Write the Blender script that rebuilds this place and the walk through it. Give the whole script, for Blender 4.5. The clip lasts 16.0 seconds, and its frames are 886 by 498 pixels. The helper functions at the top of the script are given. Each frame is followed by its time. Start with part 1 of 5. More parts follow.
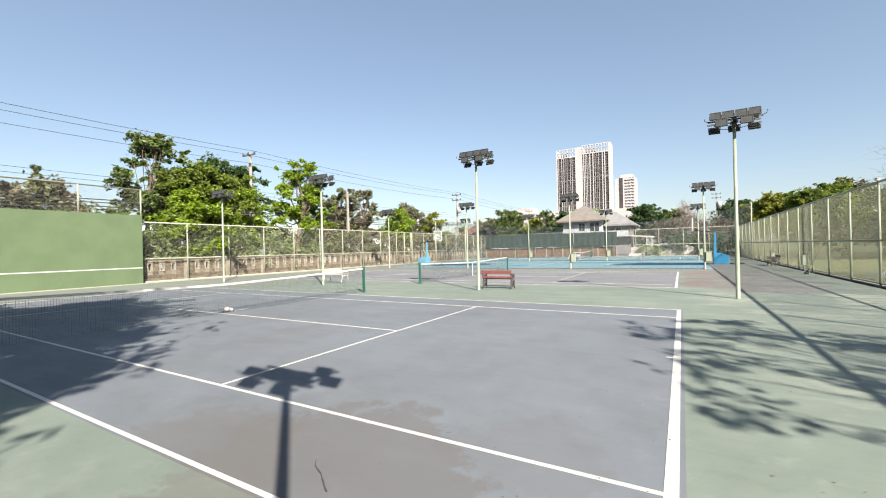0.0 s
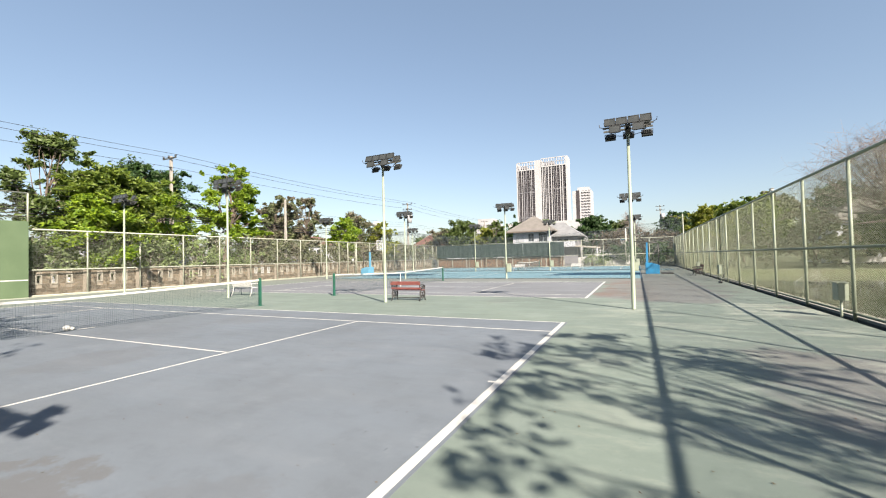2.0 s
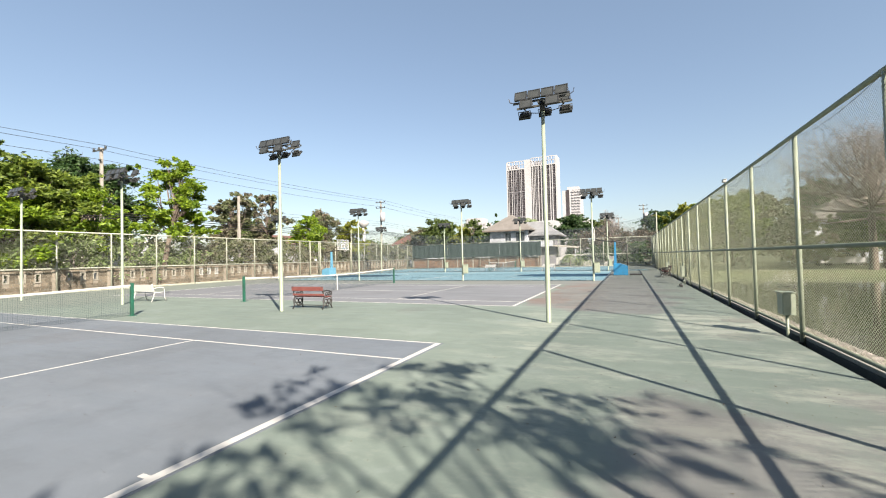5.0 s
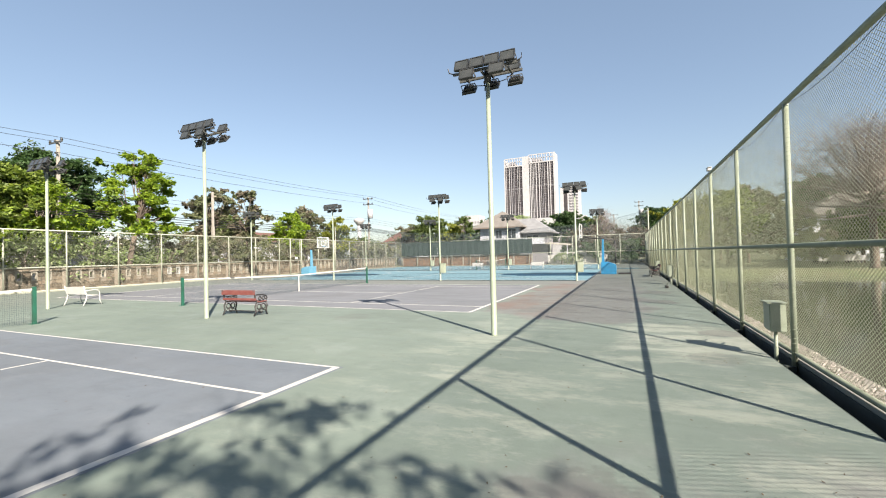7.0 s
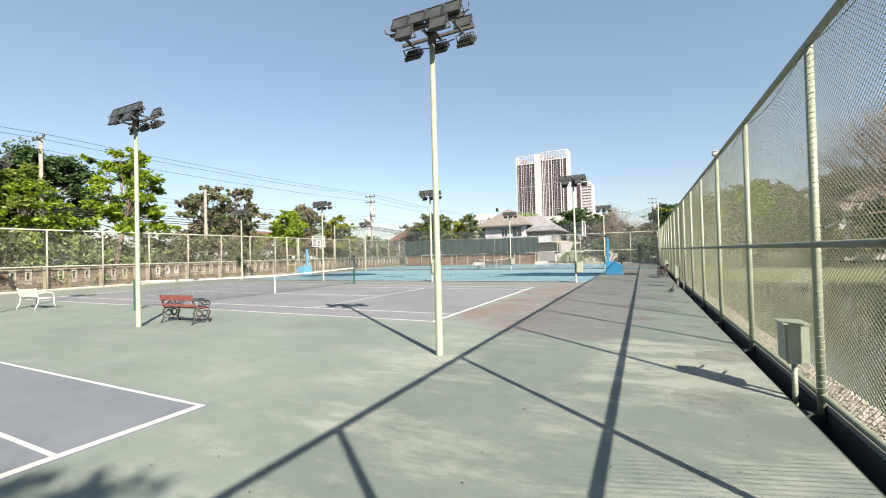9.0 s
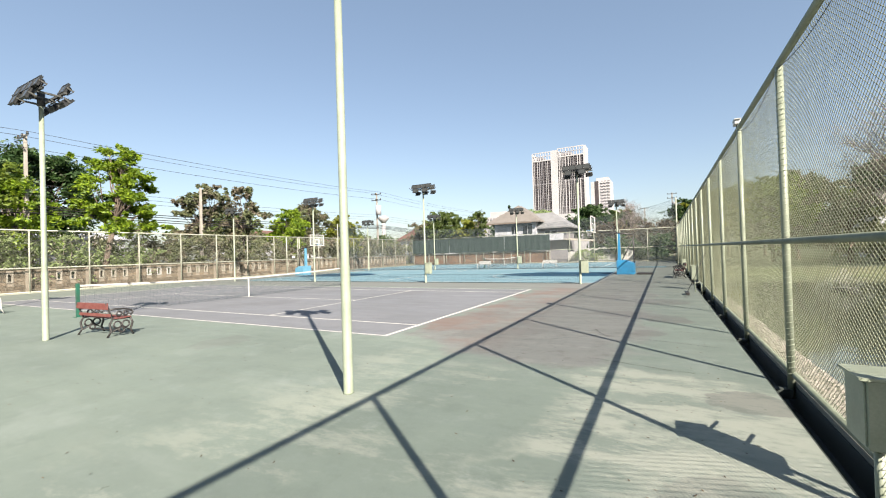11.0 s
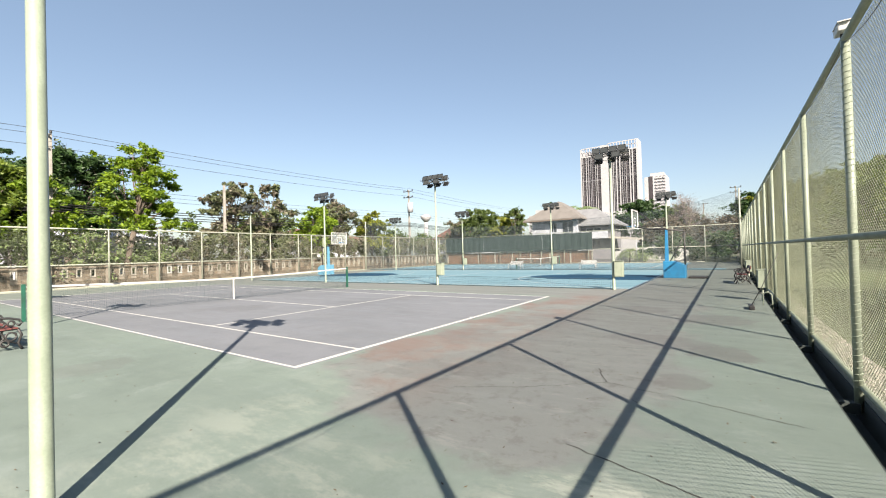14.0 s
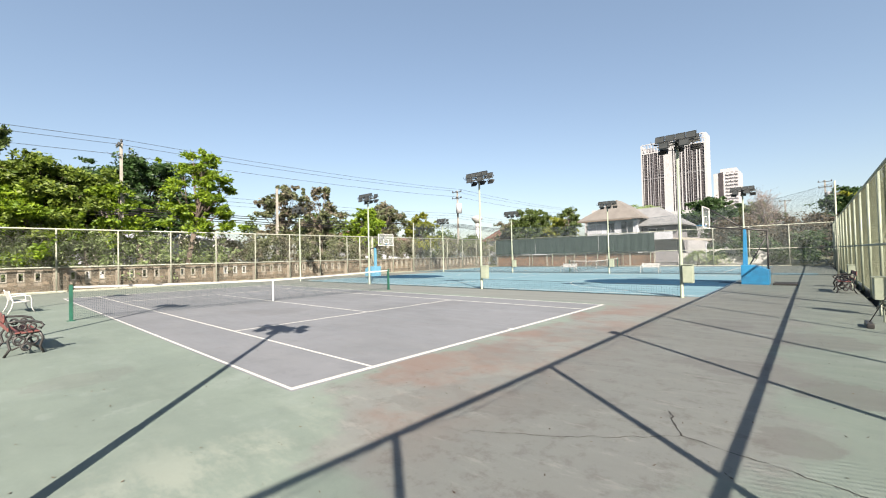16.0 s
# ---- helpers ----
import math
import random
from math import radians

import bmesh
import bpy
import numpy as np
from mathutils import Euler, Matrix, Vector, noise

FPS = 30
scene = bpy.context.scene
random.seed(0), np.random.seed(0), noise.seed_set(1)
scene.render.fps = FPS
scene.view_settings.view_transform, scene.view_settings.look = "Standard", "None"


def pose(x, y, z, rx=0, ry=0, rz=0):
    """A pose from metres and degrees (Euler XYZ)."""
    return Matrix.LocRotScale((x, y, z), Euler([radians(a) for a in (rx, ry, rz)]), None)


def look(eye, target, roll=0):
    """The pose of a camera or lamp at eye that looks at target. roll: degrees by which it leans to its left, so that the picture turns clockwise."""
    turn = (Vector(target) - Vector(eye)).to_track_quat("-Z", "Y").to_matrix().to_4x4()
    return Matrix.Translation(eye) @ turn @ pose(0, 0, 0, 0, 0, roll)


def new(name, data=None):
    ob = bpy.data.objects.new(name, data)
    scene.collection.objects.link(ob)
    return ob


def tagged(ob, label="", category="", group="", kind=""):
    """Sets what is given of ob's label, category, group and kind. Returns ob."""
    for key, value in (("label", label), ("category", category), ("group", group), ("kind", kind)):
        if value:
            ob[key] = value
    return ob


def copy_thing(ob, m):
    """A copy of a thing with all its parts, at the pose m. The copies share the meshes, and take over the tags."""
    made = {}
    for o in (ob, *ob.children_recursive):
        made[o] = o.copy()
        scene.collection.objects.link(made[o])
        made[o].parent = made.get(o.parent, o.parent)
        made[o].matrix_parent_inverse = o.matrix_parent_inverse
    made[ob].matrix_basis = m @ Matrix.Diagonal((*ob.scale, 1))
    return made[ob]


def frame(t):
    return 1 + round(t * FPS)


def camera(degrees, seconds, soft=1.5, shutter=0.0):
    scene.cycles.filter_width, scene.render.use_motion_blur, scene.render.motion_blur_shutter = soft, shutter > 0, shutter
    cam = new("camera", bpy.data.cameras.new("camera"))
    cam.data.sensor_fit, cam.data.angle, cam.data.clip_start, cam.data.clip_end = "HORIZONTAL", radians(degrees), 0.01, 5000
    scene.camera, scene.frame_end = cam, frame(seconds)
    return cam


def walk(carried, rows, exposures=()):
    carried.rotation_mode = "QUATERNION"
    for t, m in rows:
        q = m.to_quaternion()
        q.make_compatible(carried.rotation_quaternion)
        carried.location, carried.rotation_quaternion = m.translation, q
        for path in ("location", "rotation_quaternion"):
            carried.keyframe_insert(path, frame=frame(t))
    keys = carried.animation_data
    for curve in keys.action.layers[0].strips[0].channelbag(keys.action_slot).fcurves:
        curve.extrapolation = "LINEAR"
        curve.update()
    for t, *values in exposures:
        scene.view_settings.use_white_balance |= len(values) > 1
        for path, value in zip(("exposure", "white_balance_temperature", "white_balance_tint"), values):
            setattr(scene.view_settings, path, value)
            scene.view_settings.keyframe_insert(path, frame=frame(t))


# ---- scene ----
cam = camera(94.3, 16.0, 1.1)
ROWS = [
    (0, 0.092, -0.467, 1.802, 90.04, 1.34, 30.17),
    (0.5, 0.534, -0.011, 1.772, 90.66, 1.35, 27.94),
    (1, 0.957, 0.474, 1.746, 91.09, 1.37, 26.64),
    (1.5, 1.363, 0.989, 1.725, 91.27, 1.39, 25.90),
    (2, 1.755, 1.528, 1.711, 91.37, 1.38, 25.26),
    (2.5, 2.121, 2.070, 1.702, 91.38, 1.35, 24.95),
    (3, 2.459, 2.623, 1.700, 91.35, 1.30, 24.66),
    (3.5, 2.769, 3.184, 1.702, 91.37, 1.28, 24.49),
    (4, 3.054, 3.748, 1.706, 91.39, 1.30, 24.44),
    (6.5, 4.100, 6.576, 1.737, 90.97, 1.44, 24.04),
    (7, 4.280, 7.113, 1.744, 90.92, 1.43, 24.15),
    (7.5, 4.460, 7.633, 1.752, 90.84, 1.36, 24.22),
    (8, 4.618, 8.145, 1.757, 90.80, 1.33, 24.79),
    (8.5, 4.755, 8.668, 1.760, 90.77, 1.37, 25.25),
    (9, 4.863, 9.210, 1.759, 90.77, 1.47, 25.94),
    (11.5, 5.303, 12.224, 1.730, 90.61, 1.75, 28.57),
    (12, 5.376, 12.819, 1.722, 90.59, 1.69, 28.83),
    (12.5, 5.428, 13.393, 1.714, 90.58, 1.65, 29.66),
    (13, 5.462, 13.946, 1.705, 90.53, 1.60, 30.85),
    (13.5, 5.456, 14.459, 1.699, 90.59, 1.57, 32.57),
    (14, 5.409, 14.926, 1.696, 90.69, 1.54, 34.69),
    (14.5, 5.335, 15.342, 1.696, 90.78, 1.50, 36.70),
    (15, 5.235, 15.687, 1.699, 90.89, 1.48, 38.80),
    (15.5, 5.130, 15.940, 1.703, 91.04, 1.45, 40.65),
    (16, 5.037, 16.135, 1.707, 91.09, 1.36, 41.92),
]
walk(cam, [(t, pose(*row)) for t, *row in ROWS])

# ---- light ----
SUN = Vector((6.44, -5.37, 5.6)).normalized()
world = bpy.data.worlds.new("sky")
scene.world = world
world.use_nodes = True
wn = world.node_tree.nodes
sky = wn.new("ShaderNodeTexSky")
sky.sky_type, sky.sun_disc = "NISHITA", False
sky.sun_elevation, sky.sun_rotation = math.asin(SUN.z), math.atan2(SUN.x, SUN.y)
sky.altitude, sky.air_density, sky.dust_density, sky.ozone_density = 0, 1.0, 1.2, 1.0
veil = wn.new("ShaderNodeMix")  # thin even high haze over the clear sky
veil.data_type = "RGBA"
veil.inputs["Factor"].default_value = 0.28
world.node_tree.links.new(sky.outputs[0], veil.inputs[6])
veil.inputs[7].default_value = (2.05, 3.15, 4.6, 1)
world.node_tree.links.new(veil.outputs[2], wn["Background"].inputs[0])
wn["Background"].inputs[1].default_value = 0.0545
sun = new("sun", bpy.data.lights.new("sun", "SUN"))
sun.data.energy, sun.data.angle, sun.data.color = 5.0, radians(0.5), (1.0, 0.94, 0.86)
sun.matrix_world = look(SUN * 100, (0, 0, 0))
scene.view_settings.exposure = 1.78
scene.view_settings.use_white_balance = True
scene.view_settings.white_balance_temperature, scene.view_settings.white_balance_tint = 7110, 13

# ---- materials ----


def nodes_of(name):
    m = bpy.data.materials.new(name)
    m.use_nodes = True
    t = m.node_tree
    return m, t, t.nodes["Principled BSDF"]


def add(t, kind, **values):
    n = t.nodes.new(kind)
    for k, v in values.items():
        n.inputs[k.replace("_", " ")].default_value = v
    return n


def noise_of(t, scale, detail=4.0, rough=0.6, vec=None):
    n = add(t, "ShaderNodeTexNoise", Scale=scale, Detail=detail, Roughness=rough)
    if vec is None:
        geo = t.nodes.new("ShaderNodeNewGeometry")
        vec = geo.outputs["Position"]
    t.links.new(vec, n.inputs["Vector"])
    return n.outputs["Fac"]


def remap(t, src, a, b, lo=0.0, hi=1.0, smooth=True):
    n = t.nodes.new("ShaderNodeMapRange")
    n.interpolation_type = "SMOOTHSTEP" if smooth else "LINEAR"
    t.links.new(src, n.inputs["Value"])
    for k, v in (("From Min", a), ("From Max", b), ("To Min", lo), ("To Max", hi)):
        n.inputs[k].default_value = v
    return n.outputs["Result"]


def mathn(t, op, a, b):
    n = t.nodes.new("ShaderNodeMath")
    n.operation = op
    for i, v in enumerate((a, b)):
        if isinstance(v, (int, float)):
            n.inputs[i].default_value = v
        else:
            t.links.new(v, n.inputs[i])
    return n.outputs[0]


def blend(t, fac, a, b):
    n = t.nodes.new("ShaderNodeMix")
    n.data_type = "RGBA"
    if isinstance(fac, (int, float)):
        n.inputs["Factor"].default_value = fac
    else:
        t.links.new(fac, n.inputs["Factor"])
    for key, v in ((6, a), (7, b)):
        if isinstance(v, tuple):
            n.inputs[key].default_value = (*v[:3], 1)
        else:
            t.links.new(v, n.inputs[key])
    return n.outputs[2]


def bumped(t, bsdf, height, strength, dist=0.01):
    n = add(t, "ShaderNodeBump", Strength=strength, Distance=dist)
    t.links.new(height, n.inputs["Height"])
    t.links.new(n.outputs[0], bsdf.inputs["Normal"])


def mat(name, c, c2=None, scale=3.0, rough=0.6, metal=0.0, bump=0.2, fine=60.0, isl=0.0, obj=0.0):
    """Two-scale varied surface: colour c mottled with c2, fine grain, optional variation per piece."""
    m, t, b = nodes_of(name)
    c2 = c2 or tuple(v * 0.8 for v in c)
    col = blend(t, remap(t, noise_of(t, scale), 0.35, 0.68), c, c2)
    col = blend(t, remap(t, noise_of(t, fine, 3), 0.3, 0.75, 0, 0.35), col, tuple(v * 0.7 for v in c2))
    for amount, kind, out in ((isl, "ShaderNodeNewGeometry", "Random Per Island"), (obj, "ShaderNodeObjectInfo", "Random")):
        if amount:
            r = t.nodes.new(kind).outputs[out]
            hs = t.nodes.new("ShaderNodeHueSaturation")
            t.links.new(remap(t, r, 0, 1, 1 - amount, 1 + amount, False), hs.inputs["Value"])
            t.links.new(col, hs.inputs["Color"])
            col = hs.outputs[0]
    t.links.new(col, b.inputs["Base Color"])
    b.inputs["Roughness"].default_value, b.inputs["Metallic"].default_value = rough, metal
    if bump:
        bumped(t, b, noise_of(t, fine, 4), bump)
    return m


def leaf_mat(name, c, c2, glow=0.45, dry=None):
    m, t, b = nodes_of(name)
    geo = t.nodes.new("ShaderNodeNewGeometry")
    r = geo.outputs["Random Per Island"]
    col = blend(t, remap(t, r, 0, 1, 0, 1, False), c, c2)
    if dry:
        col = blend(t, remap(t, noise_of(t, 0.6), 0.45, 0.6), col, dry)
    t.links.new(col, b.inputs["Base Color"])
    b.inputs["Roughness"].default_value = 0.55
    tr = t.nodes.new("ShaderNodeBsdfTranslucent")
    t.links.new(col, tr.inputs["Color"])
    mx = t.nodes.new("ShaderNodeMixShader")
    mx.inputs[0].default_value = glow
    t.links.new(b.outputs[0], mx.inputs[1])
    t.links.new(tr.outputs[0], mx.inputs[2])
    t.links.new(mx.outputs[0], t.nodes["Material Output"].inputs["Surface"])
    return m


def axes(t):
    geo = t.nodes.new("ShaderNodeNewGeometry")
    s = t.nodes.new("ShaderNodeSeparateXYZ")
    t.links.new(geo.outputs["Position"], s.inputs[0])
    return s.outputs[0], s.outputs[1], geo.outputs["Position"]


def stretched(t, pos, sx, sy):
    n = t.nodes.new("ShaderNodeVectorMath")
    n.operation = "MULTIPLY"
    t.links.new(pos, n.inputs[0])
    n.inputs[1].default_value = (sx, sy, 1)
    return n.outputs[0]


def court_mat(name, base, pale, dark, worn=None, amount=0.5, stain=None):
    """Acrylic court paint: broad fading, chalky scuffs, drag streaks, fine sand grain."""
    m, t, b = nodes_of(name)
    x, y, pos = axes(t)
    col = blend(t, remap(t, noise_of(t, 0.22, 5), 0.38, 0.66), base, dark)
    col = blend(t, remap(t, noise_of(t, 0.5, 6, 0.7), 0.52, 0.72, 0, amount), col, pale)
    streak = noise_of(t, 1.0, 5, 0.65, stretched(t, pos, 0.35, 1.6))
    col = blend(t, remap(t, streak, 0.55, 0.75, 0, amount * 0.6), col, pale)
    blot = noise_of(t, 0.55, 3, 0.5, stretched(t, pos, 1.0, 1.0))
    col = blend(t, remap(t, blot, 0.66, 0.74, 0, 0.25), col, tuple(v * 0.7 for v in dark))
    fog = remap(t, noise_of(t, 0.35, 6, 0.75, stretched(t, pos, 0.8, 1.1)), 0.5, 0.72, 0, 0.45)
    col = blend(t, fog, col, tuple(v * 0.74 for v in dark))
    mottle = noise_of(t, 1.7, 9, 0.78)
    col = blend(t, remap(t, mottle, 0.5, 0.64, 0, 0.3), col, tuple(v * 0.78 for v in dark))
    col = blend(t, remap(t, mottle, 0.46, 0.34, 0, 0.35), col, pale)
    if worn:
        edge = mathn(t, "ADD", x, remap(t, noise_of(t, 0.45, 6, 0.7), 0.2, 0.8, -1.1, 1.1, False))
        along = mathn(t, "ADD", y, remap(t, noise_of(t, 0.3, 5, 0.6), 0.2, 0.8, -2.5, 2.5, False))
        inside = mathn(t, "MULTIPLY", remap(t, edge, -0.1, 0.4), remap(t, edge, 5.2, 4.3))
        strip = mathn(t, "MULTIPLY", inside, mathn(t, "MULTIPLY", remap(t, along, 17.9, 18.7), remap(t, along, 40, 33)))
        col = blend(t, mathn(t, "MULTIPLY", strip, 0.85), col, worn)
        rough = mathn(t, "MULTIPLY", strip, remap(t, noise_of(t, 3.5, 7, 0.8), 0.5, 0.62, 0, 0.6))
        col = blend(t, rough, col, (0.093, 0.090, 0.085))
        scuff = mathn(t, "MULTIPLY", strip, remap(t, noise_of(t, 1.6, 8, 0.8, stretched(t, pos, 0.7, 2.2)), 0.54, 0.64, 0, 0.5))
        col = blend(t, scuff, col, (0.200, 0.204, 0.193))
        rust = mathn(t, "MULTIPLY", mathn(t, "MULTIPLY", strip, mathn(t, "MULTIPLY", remap(t, edge, 3.2, 1.4), remap(t, along, 18.6, 20.0))), remap(t, noise_of(t, 0.45, 6, 0.7), 0.42, 0.6, 0, 0.7))
        col = blend(t, rust, col, (0.142, 0.096, 0.082))
        far = mathn(t, "MULTIPLY", remap(t, x, 1.5, 2.2), remap(t, y, 19, 36))
        col = blend(t, mathn(t, "MULTIPLY", far, 0.7), col, (0.104, 0.112, 0.101))
        mid = mathn(t, "MULTIPLY", remap(t, mathn(t, "ADD", y, remap(t, noise_of(t, 0.4, 4), 0.3, 0.7, -0.5, 0.5, False)), 29.9, 30.5), remap(t, x, 3.5, 1.5))
        col = blend(t, mathn(t, "MULTIPLY", mid, 0.85), col, (0.133, 0.139, 0.134))
        slabs = mathn(t, "MULTIPLY", remap(t, edge, 3.5, 4.2), mathn(t, "MULTIPLY", remap(t, along, 15.0, 15.4), remap(t, along, 18.3, 17.9)))
        col = blend(t, mathn(t, "MULTIPLY", slabs, remap(t, noise_of(t, 1.5, 9, 0.8, stretched(t, pos, 0.6, 1.6)), 0.44, 0.56, 0.1, 0.85)), col, (0.253, 0.275, 0.237))
        low = mathn(t, "MULTIPLY", remap(t, edge, 3.1, 4.0), remap(t, along, 12.0, 10.6))
        low = mathn(t, "MULTIPLY", low, remap(t, noise_of(t, 0.55, 7, 0.75), 0.34, 0.54, 0.1, 0.7))
        col = blend(t, low, col, (0.143, 0.136, 0.138))
        back = remap(t, x, -17, -22)
        col = blend(t, mathn(t, "MULTIPLY", back, 0.5), col, (0.138, 0.150, 0.135))
        chx = mathn(t, "MULTIPLY", remap(t, x, -0.5, 2.0), remap(t, along, 19.5, 16.5))
        chy = mathn(t, "MULTIPLY", chx, remap(t, along, 3.0, 12.5, 0.45, 1.0))
        chalk = mathn(t, "MULTIPLY", chy, remap(t, noise_of(t, 0.7, 7, 0.75, stretched(t, pos, 0.6, 1.3)), 0.48, 0.62, 0, 0.6))
        col = blend(t, chalk, col, (0.253, 0.275, 0.237))
    if stain:
        for cx, cy, r, k in stain:
            d = t.nodes.new("ShaderNodeVectorMath")
            d.operation = "DISTANCE"
            t.links.new(pos, d.inputs[0])
            d.inputs[1].default_value = (cx, cy, 0)
            dd = mathn(t, "ADD", d.outputs["Value"], remap(t, noise_of(t, 0.8, 6, 0.7), 0.25, 0.75, -r * 0.7, r * 0.7, False))
            col = blend(t, remap(t, dd, r, r * 0.82, 0, k), col, (0.093, 0.090, 0.088))
    grain = noise_of(t, 220, 3, 0.8)
    col = blend(t, remap(t, grain, 0.3, 0.75, 0, 0.22), col, tuple(v * 0.6 for v in base))
    spots = noise_of(t, 6.5, 2, 0.5)
    col = blend(t, remap(t, spots, 0.74, 0.78, 0, 0.55), col, tuple(v * 0.45 for v in base))
    t.links.new(col, b.inputs["Base Color"])
    t.links.new(remap(t, streak, 0.3, 0.7, 0.62, 0.85), b.inputs["Roughness"])
    b.inputs["Specular IOR Level"].default_value = 0.16
    bumped(t, b, grain, 0.25, 0.004)
    return m


def worn_line():
    m, t, b = nodes_of("line_paint")
    col = blend(t, remap(t, noise_of(t, 9, 6, 0.75), 0.58, 0.7, 0, 0.55), (0.368, 0.368, 0.351), (0.200, 0.200, 0.200))
    t.links.new(col, b.inputs["Base Color"])
    b.inputs["Roughness"].default_value = 0.7
    return m


M_APRON = court_mat("apron_green", (0.138, 0.172, 0.150), (0.187, 0.220, 0.205), (0.119, 0.149, 0.132), worn=(0.137, 0.140, 0.137), stain=((-3.2, 17.1, 0.6, 0.25), (4.3, 23.4, 0.8, 0.45), (5.0, 26.3, 0.9, 0.5), (3.4, 27.5, 0.7, 0.4), (1.6, 24.6, 1.1, 0.3), (2.4, 20.6, 0.9, 0.28), (5.35, 22.7, 0.55, 0.6), (4.15, 9.8, 0.75, 0.4), (4.9, 20.9, 0.35, 0.45), (1.5, 19.7, 0.5, 0.4), (6.0, 17.2, 0.4, 0.5), (5.5, 14.9, 0.4, 0.3), (0.9, 22.3, 0.8, 0.3), (-2.6, 1.2, 0.9, 0.5)))
M_COURT = court_mat("court_lavender", (0.119, 0.139, 0.160), (0.146, 0.165, 0.185), (0.104, 0.119, 0.134), amount=0.5, stain=((-2.6, 1.9, 1.5, 0.6), (-3.6, 1.7, 1.1, 0.5), (-7.5, 5.6, 1.0, 0.2), (-1.2, 3.1, 0.8, 0.22), (-9, 10.5, 1.2, 0.2)))
M_COURT2 = court_mat("court_grey", (0.142, 0.151, 0.164), (0.166, 0.175, 0.187), (0.124, 0.133, 0.143), amount=0.45, stain=((-5.2, 27.6, 0.9, 0.22), (-8.5, 22.5, 1.1, 0.18), (-14, 26, 1.3, 0.2)))
M_BLUE = court_mat("court_blue", (0.116, 0.204, 0.242), (0.160, 0.245, 0.275), (0.097, 0.182, 0.219), amount=0.4)
M_KEY = court_mat("key_blue", (0.006, 0.038, 0.074), (0.014, 0.060, 0.104), (0.005, 0.030, 0.060), amount=0.3)
M_LINE = worn_line()
M_WHITE = mat("white_paint", (0.41, 0.415, 0.405), (0.365, 0.37, 0.355), rough=0.45, bump=0.05)
M_CREAM = mat("cream_green_paint", (0.235, 0.268, 0.209), (0.195, 0.227, 0.173), scale=5, rough=0.45, bump=0.08)
M_RAIL = mat("dull_rail_paint", (0.175, 0.204, 0.152), (0.130, 0.152, 0.112), scale=5, rough=0.5, bump=0.08)
M_LPAINT = mat("lamp_post_paint", (0.215, 0.256, 0.198), (0.175, 0.21, 0.16), scale=4, rough=0.4, bump=0.06)
M_FWHITE = mat("pale_fence_paint", (0.275, 0.294, 0.242), (0.223, 0.236, 0.189), scale=4, rough=0.5, bump=0.08)
M_WIRE = mat("coated_wire", (0.172, 0.19, 0.13), (0.124, 0.14, 0.094), scale=6, rough=0.5, bump=0)
M_WIREL = mat("galvanised_wire", (0.162, 0.171, 0.146), (0.123, 0.132, 0.107), scale=6, rough=0.5, bump=0)
M_DWIRE = mat("dark_net_thread", (0.030, 0.055, 0.061), (0.019, 0.030, 0.037), rough=0.8, bump=0)
M_HAZE = mat("grey_blue_net_thread", (0.040, 0.056, 0.065), (0.030, 0.044, 0.050), rough=0.8, bump=0)
M_BLACK = mat("black_metal", (0.016, 0.016, 0.017), (0.024, 0.022, 0.021), scale=12, rough=0.5)
M_HOUSING = mat("floodlight_housing", (0.013, 0.015, 0.015), (0.025, 0.026, 0.026), scale=8, rough=0.45)
M_BAR = mat("crossarm_steel", (0.060, 0.065, 0.060), (0.094, 0.094, 0.087), scale=8, rough=0.5, metal=0.4)
M_LENS = mat("floodlight_glass", (0.03, 0.034, 0.033), (0.042, 0.045, 0.044), scale=5, rough=0.25, bump=0)
M_REDWOOD = mat("red_painted_wood", (0.112, 0.027, 0.024), (0.145, 0.052, 0.045), scale=9, rough=0.6, bump=0.3)
M_GREENP = mat("net_post_green", (0.009, 0.080, 0.052), (0.012, 0.055, 0.037), rough=0.4)
M_BLUEP = mat("blue_steel_paint", (0.010, 0.145, 0.283), (0.016, 0.119, 0.231), scale=4, rough=0.4)
M_BLUEF = mat("faded_blue_paint", (0.055, 0.183, 0.275), (0.085, 0.219, 0.305), scale=4, rough=0.5)
M_CONC = mat("concrete", (0.195, 0.200, 0.180), (0.146, 0.151, 0.137), scale=2.5, rough=0.85, bump=0.4)
M_DRAIN = mat("drain_mould", (0.030, 0.039, 0.037), (0.019, 0.028, 0.025), scale=3, rough=0.8, bump=0.4)
M_POLE = mat("pole_concrete", (0.256, 0.244, 0.219), (0.201, 0.189, 0.171), scale=2, rough=0.9, bump=0.3)
M_PRACT = mat("practice_wall_green", (0.069, 0.107, 0.055), (0.057, 0.093, 0.046), scale=0.7, rough=0.75, bump=0.15, fine=30)
M_STONE = mat("wall_blocks", (0.138, 0.11, 0.08), (0.106, 0.09, 0.067), scale=4, rough=0.9, bump=0.5, isl=0.45)
M_MORTAR = mat("wall_mortar", (0.245, 0.216, 0.175), (0.200, 0.175, 0.142), scale=2, rough=0.95, bump=0.4)
M_BRICK = mat("brown_brick", (0.164, 0.100, 0.067), (0.128, 0.080, 0.055), scale=4, rough=0.9, bump=0.5, isl=0.3)
M_CEMENT = mat("pale_cement", (0.321, 0.306, 0.259), (0.259, 0.243, 0.208), scale=5, rough=0.8)
M_SCREEN = mat("dark_shade_cloth", (0.010, 0.022, 0.020), (0.014, 0.029, 0.026), scale=1.2, rough=0.85, bump=0.3, fine=25)
